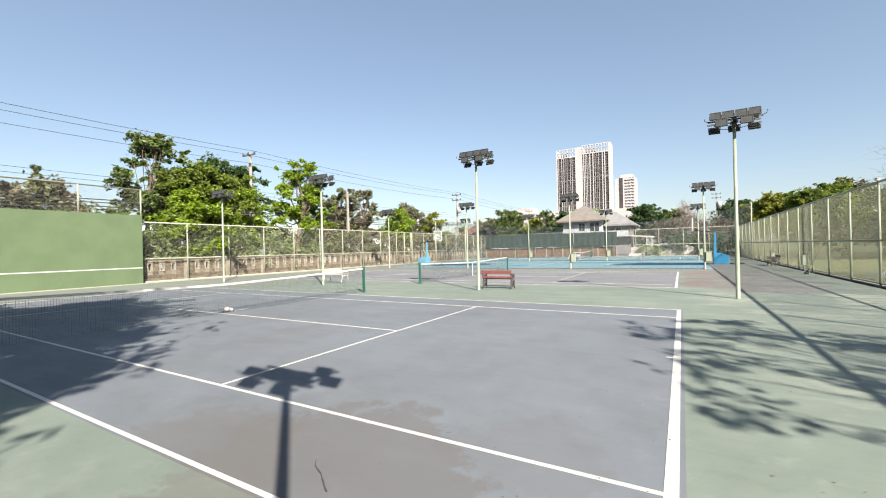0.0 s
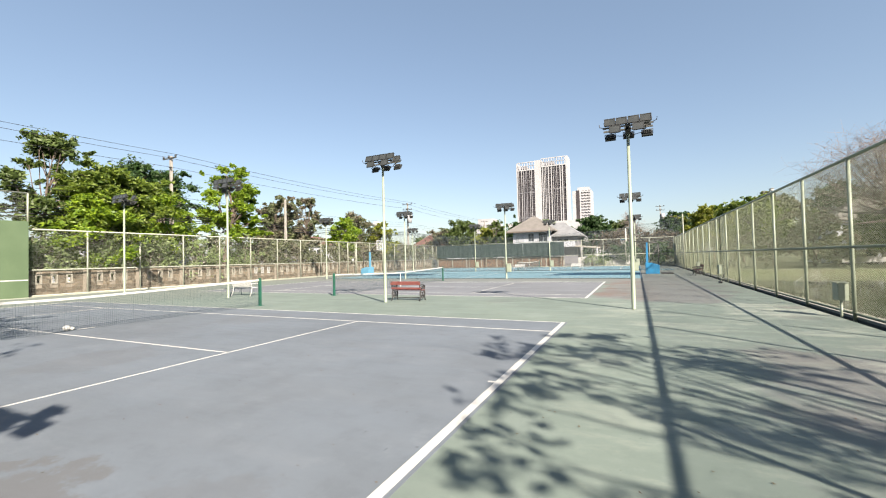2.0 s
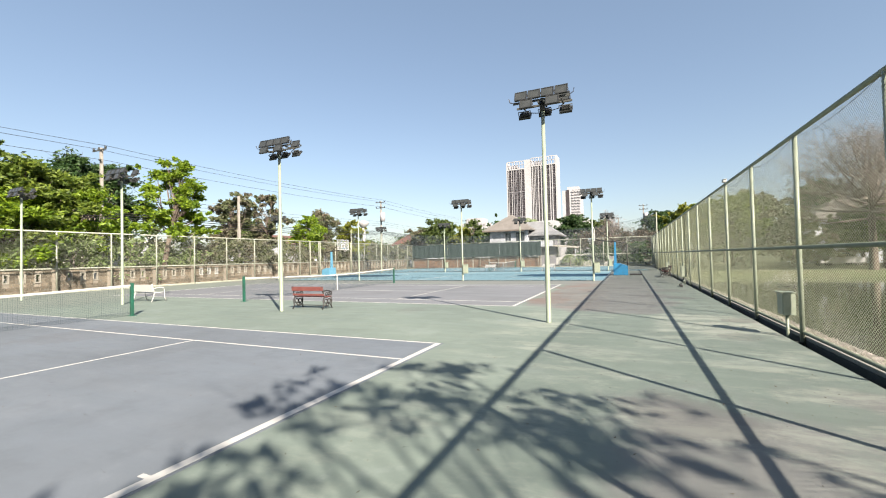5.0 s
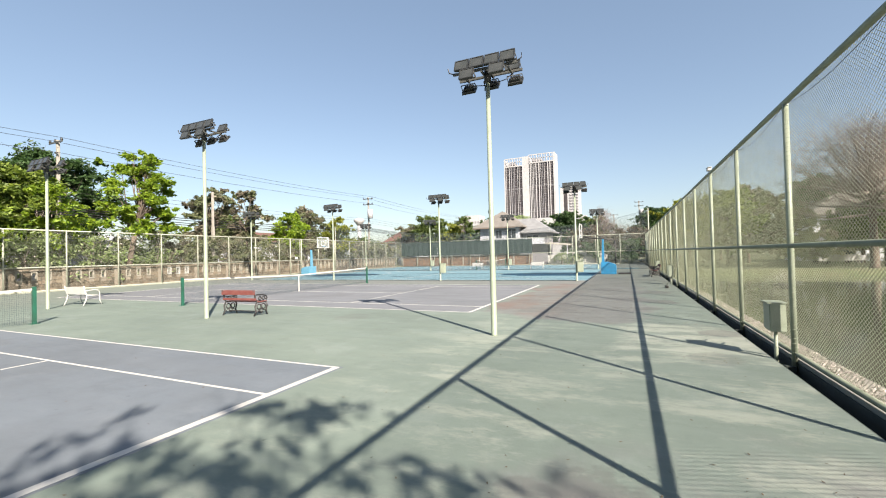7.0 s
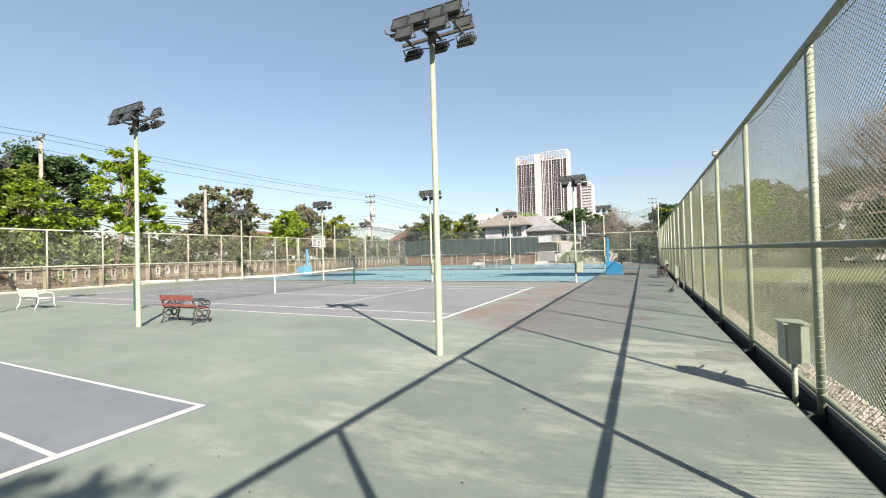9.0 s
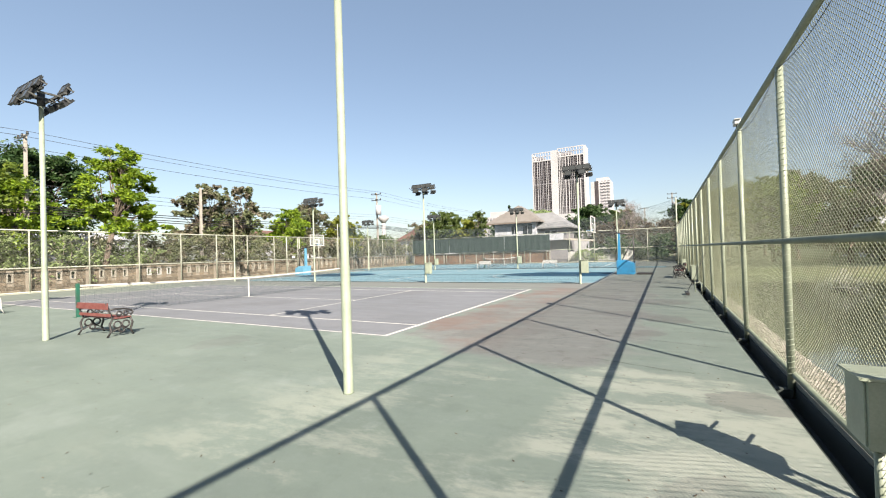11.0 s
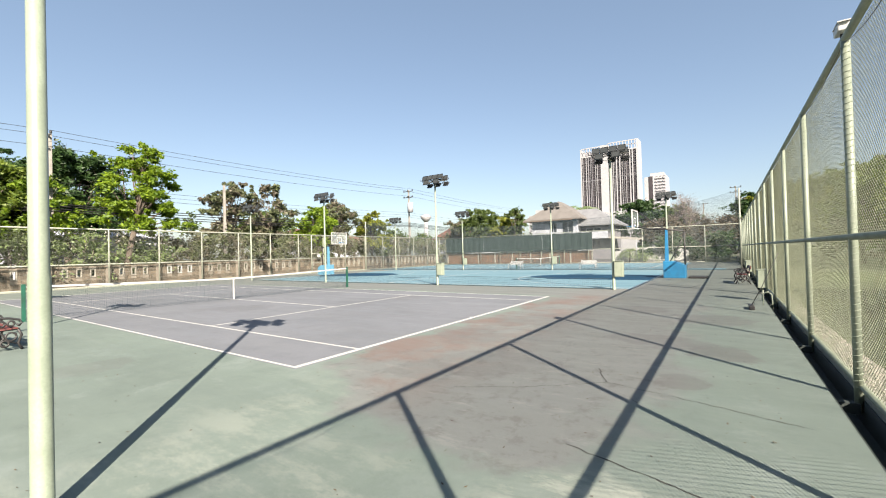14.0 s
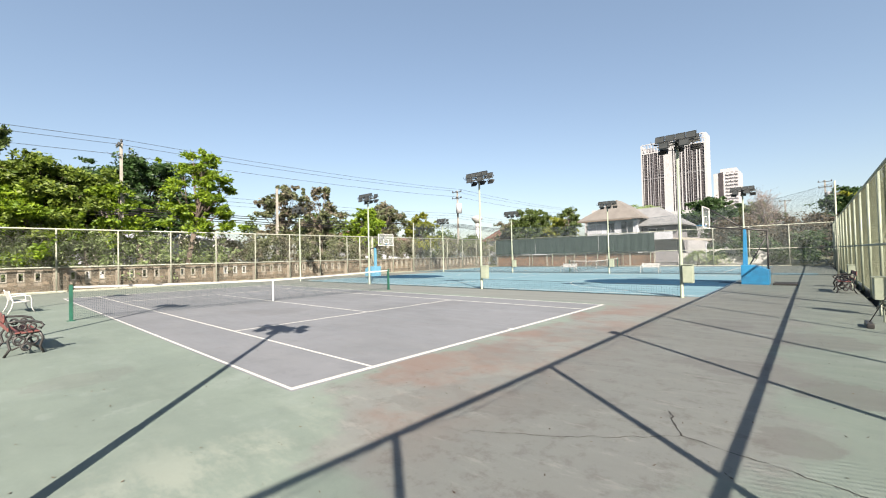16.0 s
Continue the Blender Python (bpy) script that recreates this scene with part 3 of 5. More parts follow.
def end_fence():
    y = 68.4
    f = thing("chain_link_fence", (6.55, y, 0), "pale wire fence across the far end of the courts", "fence")
    me = None
    for k in range(13):
        g = Geo().tube([(0, 0, 0), (0, 0, 4.08)], 0.045, 8)
        if me is None:
            p = part("post", g, M_FWHITE, f, smooth=True)
            me = p.data
        else:
            p = new("post", me)
            p.parent = f
        p.location = (-3.13 * k, 0, 0)
    for z, n in ((4.08, "top_rail"), (1.78, "middle_rail"), (0.07, "bottom_rail")):
        part(n, Geo().tube([(0.02, 0, z), (-37.5, 0, z)], 0.04, 8), M_FWHITE, f, smooth=True)
    w = strands(37.5, 3.95, 0.075, 0.06, 0.0028, 0.04, 0.1)
    w.v = [(-yy, x, z) for x, yy, z in w.v]
    part("wire_mesh", w, M_WIREL, f, kind="stuff")
    for x0, x1 in ((-30.9, -24.2), (-24.15, -15.2), (-15.15, -8.6)):
        n, g = 24, Geo()
        vs = []
        for i in range(n + 1):
            u = x0 + (x1 - x0) * i / n
            off = 0.03 * math.sin(i * 1.9)
            vs += [(u - 6.55, -0.1 + off, 1.82 + 0.02 * math.sin(i)), (u - 6.55, -0.1 + off * 0.5, 3.98 - 0.05 * abs(math.sin(i * 0.52)))]
        g.raw(vs, [(2 * i, 2 * i + 2, 2 * i + 3, 2 * i + 1) for i in range(n)])
        part("shade_cloth", g, M_SCREEN, f, "dark green shade cloth")
    # low brick wall behind the cloth
    wall = thing("brick_wall", (-19.7, 68.75, 0), "low brown brick wall with cement piers under dark shade cloth", "wall")
    part("core", Geo().box((-11.3, 0.03, 0), (11.0, 0.2, 1.58)), M_MORTAR, wall)
    rng, g = random.Random(3), Geo()
    for r in range(10):
        z = 0.02 + r * 0.155
        x = -11.3 - (r % 2) * 0.2
        while x < 10.9:
            a, b = max(x, -11.3), min(x + 0.385, 11.0)
            d = rng.uniform(0, 0.012)
            g.box((a, 0.0 - d, z), (b, 0.03, z + 0.143))
            x += 0.4
    part("bricks", g, M_BRICK, wall, kind="stuff")
    for k in range(9):
        x = -11.2 + k * 2.77
        part("pier", Geo().box((x - 0.09, -0.05, 0), (x + 0.09, 0.0, 1.6)), M_CEMENT, wall)
    part("coping", Geo().box((-11.35, -0.04, 1.58), (11.05, 0.24, 1.66)), M_CEMENT, wall)


end_fence()


def block_wall():
    """Block wall with groups of three framed slots, bay by bay."""
    s = 3.16
    rng = random.Random(8)
    w = thing("block_wall", (-31.5, 16.02, 0), "long sandy brown block wall with pale framed slots in threes", "wall")
    H = 1.56
    for k in range(-1, 16):
        y0, y1 = k * s + 0.12, (k + 1) * s - 0.12
        if k == -1:
            y0 = -2.9
        mid = (k * s + (k + 1) * s) / 2
        slots = [mid - 0.75, mid, mid + 0.75] if k != 8 else [mid + 0.4]
        g = Geo()
        g.box((0.02, y0, 0), (0.2, y1, 0.78)).box((0.02, y0, 1.30), (0.2, y1, H))
        edges = [y0] + [v for c in slots for v in (c - 0.11, c + 0.11)] + [y1]
        for a, b in zip(edges[::2], edges[1::2]):
            g.box((0.02, a, 0.78), (0.2, b, 1.30))
        part("bay", g, M_MORTAR, w)
        st = Geo()
        for r in range(6):
            z, h = 0.02 + r * 0.255, 0.222
            y = y0 - rng.uniform(0, 0.2)
            while y < y1:
                ln = rng.choice((0.28, 0.4, 0.46))
                a, b = max(y, y0), min(y + ln - 0.035, y1)
                y += ln
                if z + h > 0.74 and z < 1.34 and any(a < c + 0.17 and b > c - 0.17 for c in slots):
                    a2 = [c for c in slots if a < c + 0.17 and b > c - 0.17][0]
                    if a < a2 - 0.22:
                        b = a2 - 0.17
                    elif b > a2 + 0.22:
                        a = a2 + 0.17
                    else:
                        continue
                if b - a < 0.05:
                    continue
                d = rng.uniform(0, 0.02)
                st.box((0.2, a, z), (0.225 + d, b, z + h))
        part("blocks", st, M_STONE, w, kind="stuff")
        for c in slots:
            fr = Geo()
            fr.box((0.05, c - 0.16, 0.74), (0.26, c - 0.1, 1.34)).box((0.05, c + 0.1, 0.74), (0.26, c + 0.16, 1.34))
            fr.box((0.05, c - 0.1, 0.74), (0.26, c + 0.1, 0.81)).box((0.05, c - 0.1, 1.27), (0.26, c + 0.1, 1.34))
            part("slot_frame", fr, M_CEMENT if k != 4 else M_WHITE, w)
        part("pilaster", Geo().box((0.0, (k + 1) * s - 0.12, 0), (0.27, (k + 1) * s + 0.12, H + 0.02)), M_MORTAR, w)
    part("coping", Geo().box((-0.03, -2.95, H + 0.02), (0.3, 52.3, H + 0.09)), M_CONC, w)


block_wall()


def practice_wall():
    p = thing("practice_wall", (-30.6, 0, 0), "tall green painted hitting wall with a white net line", "wall")
    part("panel", Geo().box((-0.2, -11, 0), (0, 13.0, 4.5)), M_PRACT, p, bevel=0.01)
    part("net_line", Geo().box((0.0, -11, 1.02), (0.006, 12.98, 1.08)), M_WHITE, p, "white painted net line")
    part("base_line", Geo().box((0.01, -11, 0.0), (0.35, 13.1, 0.035)), M_FWHITE, p)
    me = None
    for k in range(8):
        g = Geo().tube([(0, 0, 4.3), (0, 0, 6.2)], 0.05, 10)
        if me is None:
            q = part("post", g, M_FWHITE, p, smooth=True)
            me = q.data
        else:
            q = new("post", me)
            q.parent = p
        q.location = (-0.27, 13.05 - 3.27 * k, 0)
    part("top_rail", Geo().tube([(-0.27, -10, 6.2), (-0.27, 13.07, 6.2)], 0.045, 8), M_FWHITE, p, smooth=True)
    w = strands(23, 1.75, 0.075, 0.06, 0.0028, -0.23, 4.45)
    w.v = [(x, y - 10, z) for x, y, z in w.v]
    part("wire_mesh", w, M_WIREL, p, kind="stuff")
    south = thing("chain_link_fence", (-30.6, -7.6, 0), "pale wire fence behind the starting end of the courts", "fence")
    for k in range(13):
        part("post", Geo().tube([(3.1 * k, 0, 0), (3.1 * k, 0, 4)], 0.045, 8), M_FWHITE, south)
    for z in (0.1, 1.8, 4.0):
        part("rail", Geo().tube([(0, 0, z), (37.15, 0, z)], 0.04, 8), M_FWHITE, south)


practice_wall()

# ---- floodlight posts ----


def floodlight(parent, loc, tilt, face):
    """face: -1 looks to -y, 1 to +y; tilt: degrees below the horizon."""
    m = Matrix.Translation(loc) @ Matrix.Rotation(0 if face < 0 else math.pi, 4, "Z") @ Matrix.Rotation(radians(tilt), 4, "X")
    fl = part("floodlight", Geo().box((-0.155, 0.0, -0.125), (0.155, 0.04, 0.125), m), M_HOUSING, parent, "dark grey floodlight housing")
    part("driver_case", Geo().box((-0.11, 0.0401, -0.08), (0.11, 0.09, 0.08), m), M_HOUSING, fl)
    for i in range(4):
        part("cooling_fin", Geo().box((-0.09 + i * 0.055, 0.0901, -0.07), (-0.075 + i * 0.055, 0.11, 0.07), m), M_HOUSING, fl)
    g = Geo()
    for a, b in (((-0.16, -0.018, -0.13), (-0.137, 0.0, 0.13)), ((0.137, -0.018, -0.13), (0.16, 0.0, 0.13)), ((-0.137, -0.018, -0.13), (0.137, 0.0, -0.108)), ((-0.137, -0.018, 0.108), (0.137, 0.0, 0.13))):
        g.box(a, b, m)
    part("rim", g, M_HOUSING, fl)
    part("glass", Geo().box((-0.137, -0.008, -0.108), (0.137, -0.001, 0.108), m), M_LENS, fl)
    y = Geo()
    for sx in (-0.17, 0.162):
        y.box((sx, 0.0, -0.018), (sx + 0.008, 0.15, 0.018), m)
    y.box((-0.162, 0.142, -0.018), (0.162, 0.15, 0.018), m)
    part("yoke", y, M_BAR, fl)


def lamp_post(style=0):
    p = thing("floodlight_post", (0, 0, 0), "pale green steel court light post with a cluster of dark floodlights", "street lamp", "court light posts")
    part("shaft", Geo().tube([(0, 0, 0), (0, 0, 0.02), (0, 0, 1.6), (0, 0, 1.65), (0, 0, 5.75)], [0.073, 0.063, 0.061, 0.055, 0.046], 16), M_LPAINT, p, smooth=True)
    for y in (-0.2, 0.2):
        part("crossarm", Geo().box((-0.72, y - 0.025, 5.68), (0.72, y + 0.025, 5.73)), M_BAR, p, "grey steel crossarm")
    for x in (-0.5, -0.07, 0.07, 0.5):
        part("crosspiece", Geo().box((x - 0.02, -0.22, 5.64), (x + 0.02, 0.22, 5.679)), M_BAR, p)
    part("collar", Geo().tube([(0, 0, 5.48), (0, 0, 5.80)], 0.075, 14), M_HOUSING, p, smooth=True)
    for x in (-0.51, -0.17, 0.17, 0.51):
        floodlight(p, (x, -0.24, 5.87), -22, -1)
    for x in (-0.36, 0.30):
        floodlight(p, (x, -0.36, 5.61), -22, -1)
    for x in (-0.52, 0.02, 0.55):
        floodlight(p, (x, 0.28, 5.50), 42, 1)
    for x in (0.5,):
        floodlight(p, (x, 0.24, 5.86), -24, -1)
    for sx in (-1, 1):
        part("cable", Geo().tube([(sx * 0.70, -0.22, 5.71), (sx * 0.80, -0.24, 5.75), (sx * 0.82, -0.26, 5.84)], 0.012, 6), M_BLACK, p)
        part("cable", Geo().tube([(sx * 0.5, 0.2, 5.66), (sx * 0.4, 0.1, 5.52), (sx * 0.07, 0.06, 5.45)], 0.010, 6), M_BLACK, p)
    return p


post_a = lamp_post(0)
post_a.location = (1.62, 15.65, 0)
PX = [1.62, -7.53, -16.9, -26.0]
for yy in (-1.9, 15.65, 33.2, 50.75):
    for xx in PX:
        if (xx, yy) == (1.62, 15.65) or (xx, yy) == (-26.0, -1.9):
            continue
        x = {(1.62, 33.2): 1.45, (-7.53, 33.2): -7.65, (-26.0, 33.2): -25.85}.get((xx, yy), xx)
        copy_thing(post_a, pose(x, yy, 0))


def switch_box(loc, label, h0=0.33, h1=0.85, w=0.26, d=0.2, rz=0.0, leg=True):
    b = thing("electrical_box", loc, label, "electrical box")
    b.rotation_euler = (0, 0, radians(rz))
    part("case", Geo().box((-d / 2, -w / 2, h0), (d / 2, w / 2, h1)), M_CREAM, b, bevel=0.008)
    part("door", Geo().box((-d / 2 - 0.012, -w / 2 + 0.015, h0 + 0.02), (-d / 2, w / 2 - 0.015, h1 - 0.02)), M_CREAM, b, bevel=0.004)
    part("hood", Geo().box((-d / 2 - 0.04, -w / 2 - 0.015, h1), (d / 2 + 0.01, w / 2 + 0.015, h1 + 0.018)), M_CREAM, b)
    if leg:
        part("leg", Geo().tube([(0, 0, -0.3 if leg == 2 else 0), (0, 0, h0)], 0.028, 10), M_CREAM, b, smooth=True)
        for z in (h0 + 0.12, h1 - 0.1):
            part("arm", Geo().tube([(0, w / 2, z), (0.12, w / 2 + 0.25, z + 0.02)], 0.012, 8), M_CREAM, b)
    return b


switch_box((6.41, 15.3, 0), "pale green metal electrical box on a short leg beside the fence", 0.42, 0.86, 0.34, 0.2, leg=2)
switch_box((6.26, 30.9, 0), "pale electrical box on a short leg further along the drain", 0.4, 0.95, 0.34, 0.22, leg=2)
switch_box((6.26, 40.6, 0), "pale electrical box on a short leg near the far bench", 0.4, 0.95, 0.34, 0.22, leg=2)
for px, py in ((1.45, 33.2), (-7.65, 33.2), (1.62, 50.75), (-7.53, 50.75), (-16.9, 50.75)):
    switch_box((px + 0.22, py, 0), "pale metal electrical box fixed to a court light post", 0.55, 1.2, 0.34, 0.26, rz=90, leg=False)

# ---- tennis nets ----


def tennis_net(xc, y0, label):
    n = thing("tennis_net", (xc, y0 + 5.485, 0), label, "tennis net", "tennis nets")
    h = 6.4

    def top(y):
        return 0.914 + 0.156 * (abs(y) / h) ** 1.3
    for s in (-1, 1):
        part("net_post", Geo().box((-0.045, s * h - 0.045, 0), (0.045, s * h + 0.045, 1.12)), M_GREENP, n, "dark green square net post", bevel=0.006)
        part("post_base", Geo().box((-0.1, s * h - 0.1, 0), (0.1, s * h + 0.1, 0.012)), M_GREENP, n)
    m = Geo()
    step, r = 0.05, 0.0019

    def thread(a, b):
        v = [Vector(a), Vector(b)]
        m.raw([(p.x + dx, p.y + dy, p.z + dz) for p in v for dx, dy, dz in ((r, 0, 0), (-r, r if v[0].y == v[1].y else 0, -r if v[0].y != v[1].y else 0), (-r, -r if v[0].y == v[1].y else 0, r if v[0].y != v[1].y else 0))], [(0, 1, 4, 3), (1, 2, 5, 4), (2, 0, 3, 5)])
    y = -h + 0.06
    while y < h - 0.05:
        thread((0, y, 0.03), (0, y, top(y) - 0.03))
        y += step
    for k in range(19):
        z = 0.03 + k * step
        for i in range(16):
            ya, yb = -h + 0.05 + i * (2 * h - 0.1) / 16, -h + 0.05 + (i + 1) * (2 * h - 0.1) / 16
            za, zb = 0.03 + (top(ya) - 0.06) * k / 18.5, 0.03 + (top(yb) - 0.06) * k / 18.5
            thread((0, ya, za), (0, yb, zb))
    part("netting", m, M_DWIRE, n, "dark knotted netting", kind="stuff")
    N, vs = 24, []
    for i in range(N + 1):
        y = -h + 0.05 + i * (2 * h - 0.1) / N
        vs += [(-.012, y, top(y) - .06), (.012, y, top(y) - .06), (.012, y, top(y)), (-.012, y, top(y))]
    g = Geo().raw(vs, [(4 * i + k, 4 * i + (k + 1) % 4, 4 * i + 4 + (k + 1) % 4, 4 * i + 4 + k) for i in range(N) for k in range(4)])
    part("headband", g, M_WHITE, n, "white canvas headband")
    return n


for xc, y0, tag in ((-12.0, 1.47, "tennis net with white headband and green posts, strap lying loose"), (-12.06, 18.82, "tennis net with white headband and white centre strap"), (-12.0, 53.9, "tennis net with white headband on the blue court")):
    nn = tennis_net(xc, y0, tag)
    if y0 > 2:
        part("centre_strap", Geo().box((-0.016, -0.03, 0.0), (0.016, 0.03, 0.92)), M_WHITE, nn, "white centre strap")
anchor = thing("loose_strap", (-12.35, 7.3, 0), "crumpled white net strap lying on the court line", "strap")
g = Geo()
g.ball((0, 0, 0.07), 0.1, 9, 6, (1.0, 0.9, 0.8)).ball((0.06, 0.1, 0.05), 0.07, 8, 5, (1.2, 0.8, 0.75))
part("bundle", g, M_WHITE, anchor, smooth=True)
part("strap_end", Geo().box((0.08, 0.2, 0.007), (0.12, 0.62, 0.015)), M_WHITE, anchor)

# ---- divider nets ----


def thread_net(name, x0, x1, y, tops, z0, sx, sz, r, material, label):
    n = thing(name, (x0, y, 0), label, "net")
    L = x1 - x0
    g = Geo()

    def top(x):
        return np.interp(x, [p[0] for p in tops], [p[1] for p in tops])

    def bar(a, b, vert):
        o = ((r, 0, 0), (-r, r, 0), (-r, -r, 0)) if vert else ((0, 0, r), (0, r, -r), (0, -r, -r))
        g.raw([(p[0] + q[0], p[1] + q[1], p[2] + q[2]) for p in (a, b) for q in o], [(0, 1, 4, 3), (1, 2, 5, 4), (2, 0, 3, 5)])
    k = 0
    while k * sx < L:
        x = k * sx
        bar((x, 0, z0), (x, 0, float(top(x + x0))), True)
        k += 1
    rows = int((max(p[1] for p in tops) - z0) / sz)
    seg = 24
    for j in range(rows + 1):
        for i in range(seg):
            a, b = L * i / seg, L * (i + 1) / seg
            ta, tb = float(top(a + x0)), float(top(b + x0))
            bar((a, 0, z0 + (ta - z0) * j / rows), (b, 0, z0 + (tb - z0) * j / rows), False)
    part("netting", g, material, n, kind="stuff")
    rope = [(L * i / 30, 0, float(top(L * i / 30 + x0))) for i in range(31)]
    part("top_rope", Geo().tube(rope, 0.008, 5), M_DWIRE, n)
    part("bottom_rope", Geo().tube([(0, 0, z0), (L, 0, z0)], 0.018, 6), M_DWIRE, n)
    return n


thread_net("divider_net", -25.8, 1.45, 33.28, [(-26, 0.5), (-16.9, 0.42), (-7.6, 0.5), (1.5, 0.45)], 0.03, 0.09, 0.09, 0.0023, M_DWIRE, "low sagging dark divider net along the blue court edge")
tall = thread_net("tall_net", -30.9, 6.2, 50.9, [(-31, 5.8), (-26, 5.35), (-20, 4.6), (-12, 4.15), (-6, 4.25), (0, 4.6), (4, 5.1), (6.3, 5.75)], 0.05, 0.06, 0.06, 0.0028, M_HAZE, "tall fine grey blue ball net sagging between poles")
for px, h in ((-30.9, 5.9), (6.2, 5.8)):
    part("pole", Geo().tube([(px + 30.9, 0, 0), (px + 30.9, 0, h)], 0.05, 10), M_FWHITE, tall, smooth=True)

# ---- benches ----


def bench(wood, iron, label):
    b = thing("bench", (0, 0, 0), label, "bench")
    L = 1.38
    for y, z, dz in ((0.40, 0.43, 0), (0.31, 0.425, 0), (0.22, 0.42, 0), (0.13, 0.425, 0)):
        part("seat_slat", Geo().box((-L / 2, y - 0.035, z), (L / 2, y + 0.035, z + 0.025)), wood, b, bevel=0.004)
    for z, w in ((0.52, 0.035), (0.735, 0.075)):
        y = 0.02 - (z - 0.45) * 0.25
        part("back_slat", Geo().box((-L / 2, y - 0.012, z - w), (L / 2, y + 0.012, z + w)), wood, b, bevel=0.004)
    g = Geo()
    for s in (-1, 1):
        x = s * (L / 2 - 0.04)
        e = Geo()
        e.tube([(x, -0.05, 0), (x, 0.03, 0.14), (x, 0.0, 0.3), (x, 0.06, 0.42), (x, 0.0, 0.6), (x, -0.06, 0.82)], 0.024, 7)
        e.tube([(x, 0.50, 0), (x, 0.44, 0.14), (x, 0.49, 0.3), (x, 0.44, 0.42)], 0.024, 7)
        e.tube([(x, 0.05, 0.42), (x, 0.46, 0.42)], 0.022, 6)
        e.tube([(x, -0.02, 0.64), (x, 0.12, 0.66), (x, 0.32, 0.645), (x, 0.46, 0.60), (x, 0.50, 0.54), (x, 0.46, 0.49), (x, 0.42, 0.52)], 0.024, 7)
        for c, r in (((x, 0.16, 0.28), 0.08), ((x, 0.34, 0.28), 0.08), ((x, 0.25, 0.15), 0.06), ((x, 0.2, 0.54), 0.055), ((x, 0.34, 0.54), 0.05)):
            e.tube([(c[0], c[1] + r * math.cos(a), c[2] + r * math.sin(a)) for a in np.linspace(0, 2 * math.pi, 13)], 0.02, 5, False)
        e.tube([(x, 0.05, 0.12), (x, 0.25, 0.22), (x, 0.45, 0.12)], 0.016, 6)
        part("end_frame", e, iron, b, "scrolled cast iron end", smooth=True)
    part("stretcher", Geo().tube([(-L / 2 + .04, 0.24, 0.12), (L / 2 - .04, 0.24, 0.12)], 0.016, 6), iron, b)
    return b


red = bench(M_REDWOOD, M_BLACK, "faded red slat bench with black cast iron ends on green paving")
red.location, red.rotation_euler = (-7.0, 16.38, 0), (0, 0, radians(3))
b2 = copy_thing(red, pose(6.15, 38.1, 0, 0, 0, 92))
b2["label"] = "red slat bench with black iron ends standing by the wire fence"


def white_bench(label):
    b = thing("bench", (0, 0, 0), label, "bench")
    L = 1.3
    for y in (0.44, 0.35, 0.26, 0.17, 0.08):
        part("seat_slat", Geo().box((-L / 2, y - 0.036, 0.42), (L / 2, y + 0.036, 0.435)), M_WHITE, b, bevel=0.003)
    part("back_rest", Geo().box((-L / 2 + 0.03, -0.02, 0.50), (L / 2 - 0.03, 0.0, 0.83), Matrix.Translation((0, 0.12, 0)) @ Matrix.Rotation(radians(14), 4, "X")), M_WHITE, b, "white curved back panel", bevel=0.006)
    for s in (-1, 1):
        x = s * L / 2
        e = Geo()
        e.tube([(x, -0.12, 0), (x, -0.02, 0.22), (x, 0.02, 0.44), (x, -0.05, 0.66), (x, -0.09, 0.84)], 0.022, 8)
        e.tube([(x, 0.58, 0), (x, 0.50, 0.2), (x, 0.50, 0.5), (x, 0.46, 0.62), (x, 0.3, 0.66), (x, 0.1, 0.64), (x, -0.04, 0.62)], 0.022, 8)
        e.tube([(x, 0.02, 0.42), (x, 0.5, 0.42)], 0.02, 6)
        part("end_frame", e, M_WHITE, b, smooth=True)
    return b


wb = white_bench("white painted metal bench with curved arms on the court apron")
wb.location, wb.rotation_euler = (-17.25, 16.75, 0), (0, 0, radians(4))
for x, y, r in ((-11.4, 51.7, 178), (-4.6, 51.8, 181)):
    c = copy_thing(wb, pose(x, y, 0, 0, 0, r))
    c["label"] = "white painted metal bench beside the blue court"

# ---- basketball stands ----


